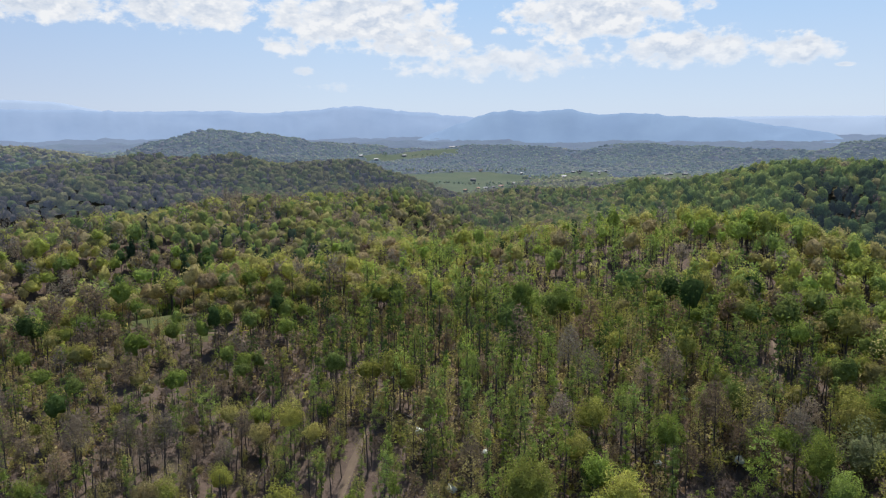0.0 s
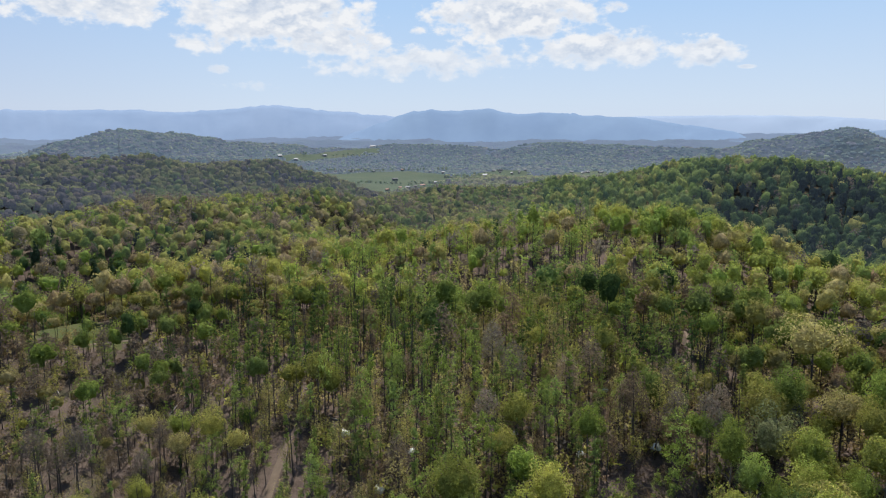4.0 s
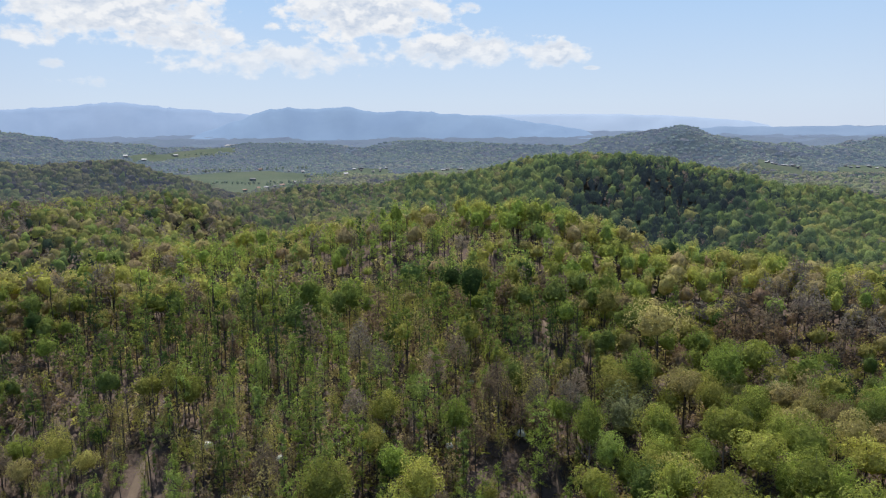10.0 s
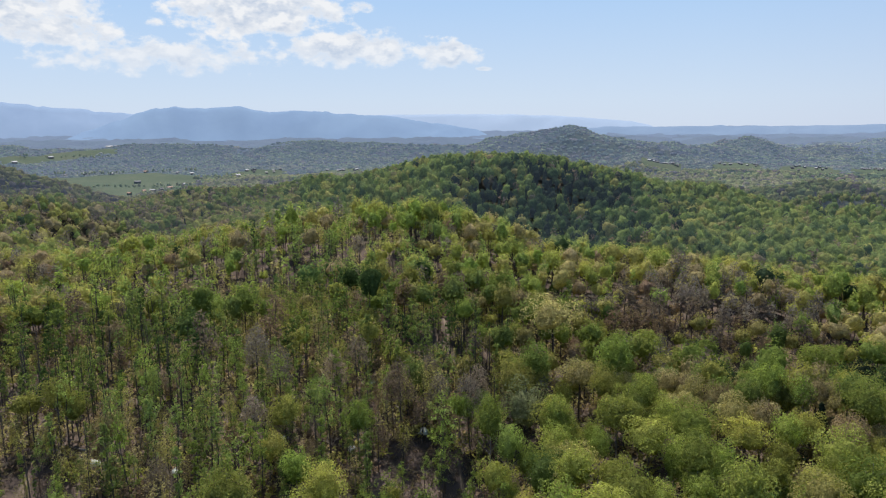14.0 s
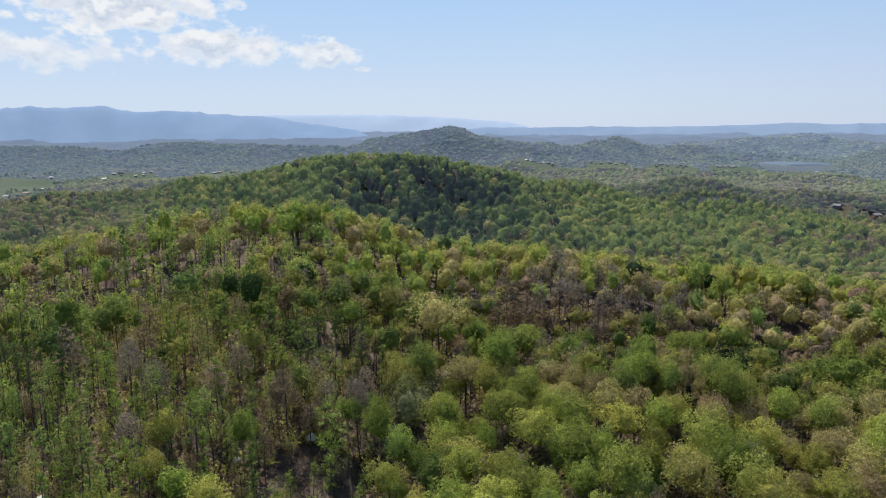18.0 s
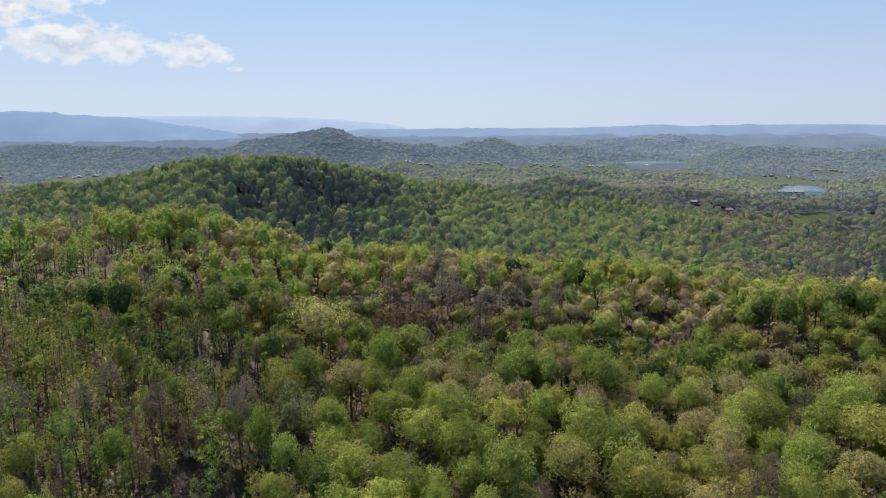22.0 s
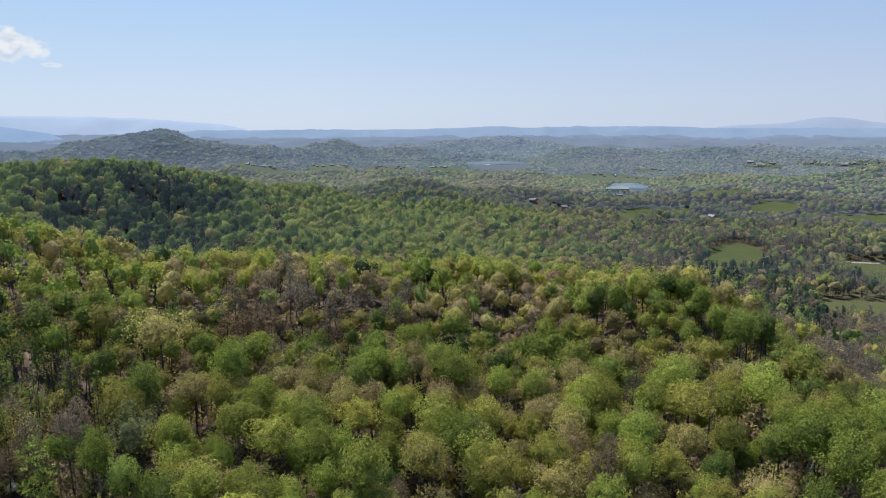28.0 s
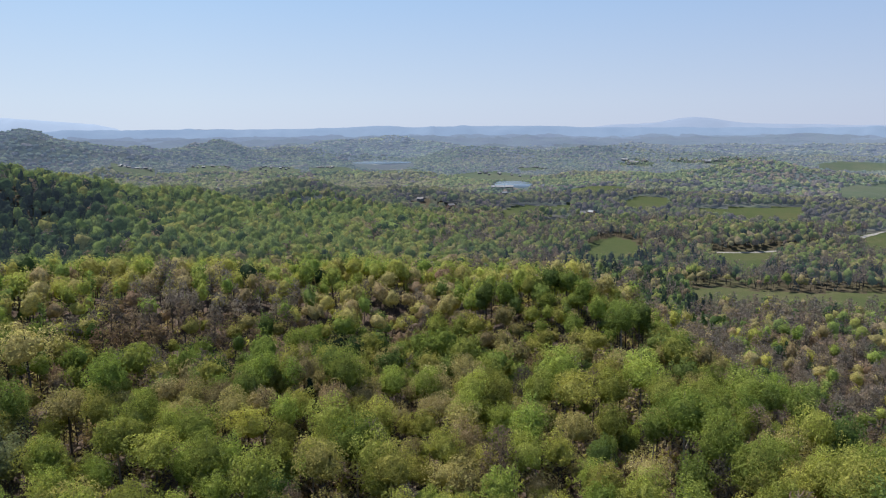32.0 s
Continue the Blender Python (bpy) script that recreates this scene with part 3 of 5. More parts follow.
def build_ground():
    az = np.concatenate([np.arange(-38, 104, 0.36), np.arange(104, 322, 4.0)])
    rr = np.concatenate([[0.5], np.arange(20, 120, 25), np.geomspace(120, 1900, 150), np.geomspace(1910, 4990, 165)])
    A, R = np.meshgrid(np.radians(az), rr)
    x, y = R * np.sin(A), R * np.cos(A)
    z = land(x, y)
    # far woods: crowns as relief
    far = np.clip((R - 3400) / 300, 0, 1) * ~in_patch(x, y, FIELDS_FAR)
    z = z + far * (value_noise(x, y, 26, 9, 2) * 12 + value_noise(x, y, 110, 10, 2) * 8 + 4)
    na, nr = len(az), len(rr)
    v = np.stack([x, y, z], -1).reshape(-1, 3)
    i = np.arange(nr - 1)[:, None] * na
    j = np.arange(na)[None, :]
    k = (j + 1) % na
    f = np.stack([i + j, i + k, i + na + k, i + na + j], -1).reshape(-1, 4)[:, ::-1]
    fc = v[f].mean(1)
    fr = np.hypot(fc[:, 0], fc[:, 1])
    fr = fr + (value_noise(fc[:, 0], fc[:, 1], 260, 5) - 0.5) * 700 * (fr > 900)
    # farther bands take the ground materials with more painted haze
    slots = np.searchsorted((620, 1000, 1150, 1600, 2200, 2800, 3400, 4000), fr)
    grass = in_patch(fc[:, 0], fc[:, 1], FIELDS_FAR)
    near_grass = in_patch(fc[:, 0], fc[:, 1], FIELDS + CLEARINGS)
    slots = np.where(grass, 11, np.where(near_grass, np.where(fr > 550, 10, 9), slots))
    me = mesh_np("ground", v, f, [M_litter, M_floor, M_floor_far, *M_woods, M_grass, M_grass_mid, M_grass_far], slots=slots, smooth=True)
    ob = tagged(new("ground", me), "wooded hill country with brown leaf litter and green pastures", "ground", kind="structure")
    return ob


build_ground()


def mountains(name, label, crest, r0, r1, mat, seed, rough=8):
    """A far range: crest is a row of (bearing, height angle)."""
    ca, ce = zip(*crest)
    az = np.arange(ca[0], ca[-1] + 0.01, 0.2)
    el = np.interp(az, ca, ce)
    el = np.convolve(np.pad(el, 3, "edge"), np.ones(7) / 7, "valid")
    rc = (r0 + r1) / 2
    top = 100 + rc * np.tan(np.radians(el)) + (value_noise(az, az * 0 + seed, 0.9, seed, 4) - 0.5) * rough
    rr = np.linspace(r0, r1, 13)
    A, R = np.meshgrid(np.radians(az), rr)
    s = np.abs((R - rc) / (rc - r0))
    x, y = R * np.sin(A), R * np.cos(A)
    spurs = (value_noise(np.degrees(A) * 60, R * 0.5, 110, seed, 3) - 0.5) * 60 * s * (1 - s) * 4
    edge = np.clip(np.minimum(az - az[0], az[-1] - az) / 2.0, 0, 1)
    z = 30 + (top - 30) * np.where(s < 1, (1 - s ** 1.3), 0) * edge + spurs * edge
    v = np.stack([x, y, z], -1).reshape(-1, 3)
    n = len(az)
    i, j = np.arange(12)[:, None] * n, np.arange(n - 1)[None, :]
    f = np.stack([i + j, i + n + j, i + n + j + 1, i + j + 1], -1).reshape(-1, 4)
    return tagged(new(name, mesh_np(name, v, f, [mat], smooth=True)), label, "mountain range", kind="structure")


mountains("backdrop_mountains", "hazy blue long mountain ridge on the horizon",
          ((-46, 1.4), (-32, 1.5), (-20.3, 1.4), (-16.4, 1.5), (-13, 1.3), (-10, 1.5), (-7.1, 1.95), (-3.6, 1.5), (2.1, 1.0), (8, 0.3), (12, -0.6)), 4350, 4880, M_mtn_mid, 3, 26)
mountains("backdrop_mountains", "double-humped mountain on the horizon, tinted blue for haze",
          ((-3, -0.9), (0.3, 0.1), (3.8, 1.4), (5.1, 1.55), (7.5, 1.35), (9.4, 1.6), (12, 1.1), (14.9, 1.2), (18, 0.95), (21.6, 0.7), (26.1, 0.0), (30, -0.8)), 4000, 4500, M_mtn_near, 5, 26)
mountains("backdrop_mountains", "far mountain ridge tinted very pale for haze", ((-46, 2.0), (-31, 2.1), (-27.6, 2.0), (-26.2, 1.7), (-24, 1.2), (-20, 0)), 4550, 4960, M_mtn_far, 7)
mountains("backdrop_mountains", "far mountain ridge tinted very pale for haze", ((14, 0.2), (18, 0.8), (22.4, 0.9), (30.8, 0.85), (36, 0.6), (40, 0.2), (43, -0.5)), 4550, 4960, M_mtn_far, 8)
mountains("backdrop_mountains", "far mountain ridge tinted very pale for haze", ((74, -0.4), (78, 0.1), (81, 0.15), (83, 0.55), (84.5, 0.6), (87, 0.15), (95, -0.05), (104, -0.2), (108, -0.6)), 4550, 4960, M_mtn_pale, 9)
mountains("backdrop_mountains", "low line of wooded hills on the horizon, tinted blue for haze",
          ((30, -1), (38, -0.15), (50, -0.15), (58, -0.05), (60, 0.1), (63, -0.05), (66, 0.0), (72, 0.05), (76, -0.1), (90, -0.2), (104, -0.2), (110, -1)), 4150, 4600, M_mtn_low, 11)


# ---- tree shapes ----
rng = np.random.default_rng(7)


def tube(path, radii, n=5):
    """A tapered tube along a path; verts and quads."""
    path = np.asarray(path, float)
    rings = []
    for i, (p, rad) in enumerate(zip(path, radii)):
        d = path[min(i + 1, len(path) - 1)] - path[max(i - 1, 0)]
        d = d / (np.linalg.norm(d) + 1e-9)
        u = np.cross(d, (0.3, 0.9, 0.1))
        u /= np.linalg.norm(u) + 1e-9
        w = np.cross(d, u)
        a = np.arange(n) * 2 * math.pi / n
        rings.append(p + rad * (np.cos(a)[:, None] * u + np.sin(a)[:, None] * w))
    v = np.concatenate(rings)
    i, j = np.arange(len(path) - 1)[:, None] * n, np.arange(n)[None, :]
    f = np.stack([i + j, i + (j + 1) % n, i + n + (j + 1) % n, i + n + j], -1).reshape(-1, 4)
    return v, f


def join(parts):
    vs, fs, o = [], [], 0
    for v, f in parts:
        vs.append(v)
        fs.append(f + o)
        o += len(v)
    return np.concatenate(vs), np.concatenate(fs)


def sprays(c, normal, size, slim=0.62):
    """Leaf sprays: one bent diamond at each centre."""
    n = len(c)
    nn = normal + rng.normal(0, 0.42, (n, 3))
    nn /= np.linalg.norm(nn, axis=1, keepdims=True) + 1e-9
    t = rng.normal(0, 1, (n, 3))
    u = np.cross(nn, t)
    u /= np.linalg.norm(u, axis=1, keepdims=True) + 1e-9
    w = np.cross(nn, u)
    s = (size * rng.uniform(0.65, 1.35, n))[:, None]
    v = np.stack([c - u * s * 0.55 - w * s * 0.38 * slim, c + u * s * 0.55 - w * s * 0.3 * slim, c + w * s * 0.75 * slim + nn * s * 0.1], 1).reshape(-1, 3)
    return v, np.arange(3 * n).reshape(-1, 3)


def ball(level):
    """Points and faces of a unit ball, its underside left open."""
    bm = bmesh.new()
    bmesh.ops.create_icosphere(bm, subdivisions=level, radius=1.0)
    v = np.array([p.co[:] for p in bm.verts])
    f = np.array([[p.index for p in q.verts] for q in bm.faces])
    bm.free()
    return v, f[v[f].mean(1)[:, 2] > -0.62]


BALLS = {k: ball(k) for k in (1, 2, 3)}


def crown_lobed(h, rad, low, lobes, level, n, size, knob=0.34, body=0.9, rough=0.06):
    """A rounded crown of many swelling boughs: a leafy heart, and sprays in depth over it."""
    shape, mid = np.array((rad * rng.uniform(0.9, 1.1), rad * rng.uniform(0.9, 1.1), (h - low) * 0.5)), np.array((0, 0, (h + low) * 0.5))
    i = np.arange(lobes)
    z = 1 - 1.5 * (i + 0.5) / lobes
    a = i * 2.4 + rng.uniform(0, 6) + rng.normal(0, 0.25, lobes)
    q = np.sqrt(np.maximum(1 - z * z, 0))
    cen = np.stack([q * np.cos(a), q * np.sin(a), z], 1) * rng.uniform(0.42, 0.92, (lobes, 1)) + rng.normal(0, 0.07, 3)
    rho = knob * rng.uniform(0.6, 1.55, lobes)

    def reach(d):
        """Distance to the skin in each direction, and the bough that it lies on."""
        b = d @ cen.T
        t = b + np.sqrt(np.maximum(b * b - (cen ** 2).sum(1) + rho ** 2, 0))
        t = np.where(b * b - (cen ** 2).sum(1) + rho ** 2 > 0, t, 0)
        best = t.argmax(1)
        return np.maximum(t[np.arange(len(d)), best], 0.46), best

    v, f = BALLS[level]
    if level == 1:
        turn = np.array(Euler((rng.uniform(0.2, 0.6), rng.uniform(0.2, 0.6), rng.uniform(0, 6))).to_matrix())
        v = v @ turn.T
    t, _ = reach(v)
    skin = v * (t * body * rng.uniform(1 - rough, 1 + rough, len(v)))[:, None] * shape + mid
    parts = [(skin, f)] if body else []
    if n:
        d = rng.normal(0, 1, (n, 3))
        d[:, 2] = np.where(rng.random(n) < 0.75, np.abs(d[:, 2]), d[:, 2])
        d /= np.linalg.norm(d, axis=1, keepdims=True)
        t, best = reach(d)
        c = d * t[:, None]
        out = (c - cen[best]) / shape
        out /= np.linalg.norm(out, axis=1, keepdims=True) + 1e-9
        c = c * (1.06 - 0.40 * rng.random((n, 1)) ** 1.6)
        parts.append(sprays(c * shape + mid, out + rng.normal(0, 0.12, (n, 3)) + (0, 0, 0.1), np.full(n, size)))
    return join(parts)


def airy(h, rad, low, n, size):
    """A see-through crown of scattered small sprays, hung from upright twigs."""
    e = rng.normal(0, 1, (n, 3))
    e /= np.linalg.norm(e, axis=1, keepdims=True)
    c = e * np.array((rad, rad, (h - low) * 0.5)) * (rng.uniform(0.3, 1.0, n) ** 0.5)[:, None] * (1 + 0.25 * np.sin(e[:, :1] * 7 + e[:, 1:2] * 5)) + (0, 0, (h + low) / 2)
    return sprays(c, e + (0, 0, 0.5), np.full(n, size), 0.5)


def crown_pole(h, rad, low, n, size):
    """A thin upright crown: tufts of leaf on short boughs along a tall stem."""
    k = 13
    t = (np.arange(k) + rng.uniform(0, 1, k)) / k
    far = rad * (0.25 + 0.75 * np.sin(math.pi * (0.2 + 0.72 * t))) * rng.uniform(0.25, 1.0, k)
    a = np.arange(k) * 2.4 + rng.uniform(0, 6)
    cen = np.stack([far * np.cos(a), far * np.sin(a), low + (h - low) * t + far * 0.3], 1)
    tuft = (0.26 * rad + 0.3) * rng.uniform(0.6, 1.3, k)
    b = rng.choice(k, n, p=tuft ** 2 / (tuft ** 2).sum())
    e = rng.normal(0, 1, (n, 3))
    c = cen[b] + e * tuft[b][:, None] * (0.62, 0.62, 0.5)
    return sprays(c, e * (1, 1, 0.5) + (0, 0, 0.6), np.full(n, size))


def limbs(h, low, reach, count, base_r, n=4):
    """Trunk with limbs."""
    bend = rng.normal(0, 0.25, (4, 2))
    path = [(bend[i, 0] * i * 0.4, bend[i, 1] * i * 0.4, h * q) for i, q in enumerate((0, 0.35, 0.65, 0.95))]
    parts = [tube(path, [base_r, base_r * 0.75, base_r * 0.5, base_r * 0.12], n + 1)]
    for i in range(count):
        a, q = i * 2.4 + rng.uniform(-0.4, 0.4), rng.uniform(low / h, 0.85)
        s = np.array([np.interp(q * h, [p[2] for p in path], [p[k] for p in path]) for k in (0, 1)] + [q * h])
        out = reach * rng.uniform(0.6, 1.0) * (1.15 - 0.5 * q)
        m = s + (math.cos(a) * out * 0.5, math.sin(a) * out * 0.5, out * 0.4)
        e = s + (math.cos(a) * out, math.sin(a) * out, out * rng.uniform(0.6, 1.1))
        parts.append(tube([s, m, e], [base_r * 0.4 * (1.2 - q), base_r * 0.25 * (1.2 - q), 0.02], n - 1))
    return join(parts)


def twigs(h, low, reach, n, size, slim=0.16):
    """The fine twigs of a bare crown, as slim sprays."""
    e = rng.normal(0, 1, (n, 3))
    e /= np.linalg.norm(e, axis=1, keepdims=True)
    e[:, 2] = np.abs(e[:, 2])
    c = e * np.array((reach, reach, (h - low) * 0.75)) * rng.uniform(0.35, 1.0, n)[:, None] ** 0.6 + (0, 0, low + (h - low) * 0.28)
    v, f = sprays(c, rng.normal(0, 1, (n, 3)), np.full(n, size), slim)
    return v, f


# kind: height, crown radius, lowest leaves, tone
TREE_KINDS = {
    "green": (22, 4.8, 8.5, 0.645), "yellow": (20, 5.3, 8.0, 0.565), "tan": (19, 5.2, 7.5, 0.40), "russet": (16, 4.2, 6.0, 0.23),
    "dark": (19, 4.7, 6.5, 0.82), "pole": (20, 2.7, 8.0, 0.715), "pole_thin": (15, 2.8, 4.5, 0.44), "pale": (20, 5.4, 3.5, 0.5), "bare": (20, 3.9, 6.5, 0.105), "pine": (19, 3.8, 2.0, 0.97),
    "shrub": (4.2, 2.0, 0.2, 0.30), "brush": (3.4, 2.1, 0.1, 0.09),
}


def shape_pine(h, rad, low, n, size):
    t = rng.random(n) ** 1.4
    z = low + (h - low) * t
    rr = rad * (1.02 - t) * rng.uniform(0.6, 1.1, n)
    a = rng.uniform(0, 2 * math.pi, n)
    c = np.stack([rr * np.cos(a), rr * np.sin(a), z - rr * 0.2], 1)
    return sprays(c, np.stack([np.cos(a), np.sin(a), np.full(n, 0.7)], 1), np.full(n, size))


def tree_shape(kind, level, fine=False, broad=False):
    """Trunk and crown arrays at one of three levels of detail (0 is the finest)."""
    h, rad, low, tone = TREE_KINDS[kind]
    h, rad = h * rng.uniform(0.9, 1.1), rad * rng.uniform(0.88, 1.12)
    if kind == "pole" and level < 2:
        rad *= rng.choice((0.42, 0.9, 1.1))
    thick = 0.22 if kind.startswith("pole") else 0.26
    if level > 2:
        wide = (max(rad, 4.8) * 1.3, 9.6, 12.0)[level - 3]
        top, low = ((h * 0.92, h * 0.10), (h * 0.62, -9.0), (h * 0.44, -12.0))[level - 3]
        return None, crown_lobed(top, wide, low, (6, 5, 4)[level - 3], 1, (12, 3, 0)[level - 3], (1.8, 3.0, 4.0)[level - 3], 0.5, 0.9, 0.14)
    if broad:
        rad, low = rad * rng.uniform(0.72, 0.98), low * 0.7
    elif level == 2:
        rad, low = rad * 1.04, low * 0.45
    if kind == "shrub":
        n, size = ((60, 0.6), (26, 1.05), (8, 1.6))[level]
        return None, sprays(rng.normal(0, 0.5, (n, 3)) * (rad, rad, h * 0.5) + (0, 0, h * 0.5), rng.normal(0, 1, (n, 3)) + (0, 0, 1), np.full(n, size))
    if kind == "brush":
        c = rng.normal(0, 0.5, (22, 3)) * (rad, rad, h * 0.3) + (0, 0, h * 0.45)
        return None, sprays(c, rng.normal(0, 1, (22, 3)) * (1, 1, 0.5), np.full(22, 1.6), 0.15)
    trunk = limbs(h, low, rad, (9, 3, 0)[level] if not kind.startswith("pole") else (6, 2, 0)[level], thick, (4, 3, 3)[level]) if level < 2 else \
        tube([(0, 0, 0), (0.2, 0, h * 0.9)], [thick * 1.3, 0.06], 3)
    if kind.startswith("pole"):
        n, size = ((620, 0.44), (190, 0.78) if fine else (110, 1.0), (18, 2.0))[level]
        if kind == "pole":
            crown = crown_pole(h, rad, low, n, size)
        else:
            crown = airy(h, rad, low, int(n * 1.1), size * 0.85)
    elif kind == "bare":
        n, size = ((900, 1.1), (200, 1.6), (60, 2.0) if fine else (40, 2.4))[level]
        crown = twigs(h, low, rad, n, size, (0.12, 0.26, 0.40)[level])
    elif kind == "pine":
        n, size = ((700, 0.9), (120, 1.8), (20, 2.6))[level]
        crown = shape_pine(h, rad, low, n, size)
        if level:
            crown = join([crown, crown_lobed(h * 0.96, rad * 0.8, low, 9, 2, 0, 1.0, 0.3)])
    else:
        open_crown = kind in ("russet", "tan", "pale")
        n, size = ((2800, 0.38), (430, 0.66) if fine else (230, 0.82), (90, 0.9) if broad else (44, 1.0) if fine else (30, 1.12))[level]
        crown = crown_lobed(h, rad, low, 14 if broad else (26, 16, 8)[level], 2 if broad else (2, 2, 1)[level], int(n * 0.75) if open_crown else n, size, (0.27, 0.31, 0.40)[level],
                            (0.6 if open_crown else 0.68, 0.75, 0.78 if fine else 0.86)[level], 0.16 if broad else (0.1, 0.12, 0.07)[level])
    return trunk, crown


# ---- where the trees stand ----
def scatter(a0, a1, r0, r1, step, seed, under=False):
    """Jittered rows of places in a sector."""
    g = np.random.default_rng(seed)
    n = int(r1 / step) + 1
    ix, iy = np.meshgrid(np.arange(-n, n + 1), np.arange(-n, n + 1))
    x = (ix.ravel() + g.uniform(-0.48, 0.48, ix.size)) * step
    y = (iy.ravel() + g.uniform(-0.48, 0.48, ix.size)) * step
    r, az = np.hypot(x, y), np.degrees(np.arctan2(x, y))
    keep = (r >= r0) & (r < r1) & (az >= a0) & (az < a1)
    x, y = x[keep], y[keep]
    open_land = in_patch(x, y, FIELDS + FIELDS_FAR + CLEARINGS + tuple(WATER_VIEWS)) | in_lane(x, y)
    for _, a, d, k in () if under else CHOSEN:
        c, f = P(a, d), P(a, d - 13)
        open_land |= ((x - c[0]) ** 2 + (y - c[1]) ** 2 < (6.5 * k) ** 2) | ((x - f[0]) ** 2 + (y - f[1]) ** 2 < (4.0 * k) ** 2)
    return x[~open_land], y[~open_land], g


def bump(az, r, a, d, wa, wr):
    return np.exp(-((az - a) / wa) ** 2 - ((r - d) / wr) ** 2)


MIX_NAMES = ("green", "yellow", "tan", "russet", "dark", "pole", "pole_thin", "bare", "pine")


def regrowth_at(x, y):
    """1 where slim young stems have grown back, 0 in the old woods."""
    r, az = np.hypot(x, y), np.degrees(np.arctan2(x, y))
    edge = az - 30.5 + np.clip(r - 280, 0, 400) * 0.025 + (value_noise(x, y, 40, 51, 2) - 0.5) * 7
    return 1 / (1 + np.exp(edge / 1.5)) * (r < np.interp(az, (-16, -9, -4, 6), (305, 340, 460, 500)))


def poles_at(x, y):
    """1 where tall poles stand apart over bare litter."""
    return bump(np.degrees(np.arctan2(x, y)), np.hypot(x, y), 24, 180, 5.0, 34)


def woods(a0, a1, r0, r1, old_step, young_step, seed):
    """Places of trees: wide apart in the old woods, close in the regrowth."""
    x, y, g = scatter(a0, a1, r0, r1, old_step, seed)
    k = regrowth_at(x, y) < 0.5
    u, v, _ = scatter(a0, a1, r0, r1, young_step, seed + 50)
    m = regrowth_at(u, v) >= 0.5
    return np.concatenate([x[k], u[m]]), np.concatenate([y[k], v[m]]), g


# what grows in each stand: green, yellow, tan, russet, dark, pole, pole_thin, bare, pine
STANDS = {
    "hillside": (0.38, 0.34, 0.40, 0.15, 0.12, 0.0, 0.0, 0.22, 0.0),
    "regrowth": (0.03, 0.04, 0.03, 0.02, 0.01, 0.85, 0.55, 0.07, 0.0),
    "tall_poles": (0.0, 0.0, 0.0, 0.02, 0.0, 0.60, 0.16, 0.16, 0.0),
    "old_left": (0.06, 0.16, 0.14, 0.02, 0.0, 0.50, 0.80, 0.50, 0.0),
    "crest": (0.42, 0.80, 0.34, 0.02, 0.10, 0.20, 0.06, 0.16, 0.0),
    "left_woods": (0.20, 0.34, 0.50, 0.03, 0.08, 0.0, 0.0, 0.34, 0.0),
    "spur": (0.50, 1.05, 0.60, 0.14, 0.03, 0.0, 0.0, 0.07, 0.0),
    "knob": (0.90, 0.55, 0.10, 0.0, 0.12, 0.0, 0.0, 0.06, 0.0),
    # dark kinds put in the hollows, where their colour stands in for shade
    "shaded_cove": (0.06, 0.01, 0.03, 0.0, 0.80, 0.0, 0.0, 0.08, 0.50),
    "brown_hills": (0.20, 0.36, 0.34, 0.02, 0.08, 0.0, 0.0, 0.22, 0.02),
    "valley": (0.07, 0.03, 0.14, 0.20, 0.07, 0.0, 0.0, 0.95, 0.02),
    "olive_valley": (0.16, 0.08, 0.28, 0.13, 0.22, 0.0, 0.0, 0.70, 0.03),
    "long_ridge": (0.22, 0.50, 0.46, 0.0, 0.06, 0.0, 0.0, 0.22, 0.0),
    "cedars": (0.0, 0.02, 0.03, 0.0, 0.35, 0.0, 0.0, 0.08, 0.90),
    "grey": (0.02, 0.03, 0.05, 0.03, 0.02, 0.0, 0.0, 0.95, 0.0),
}


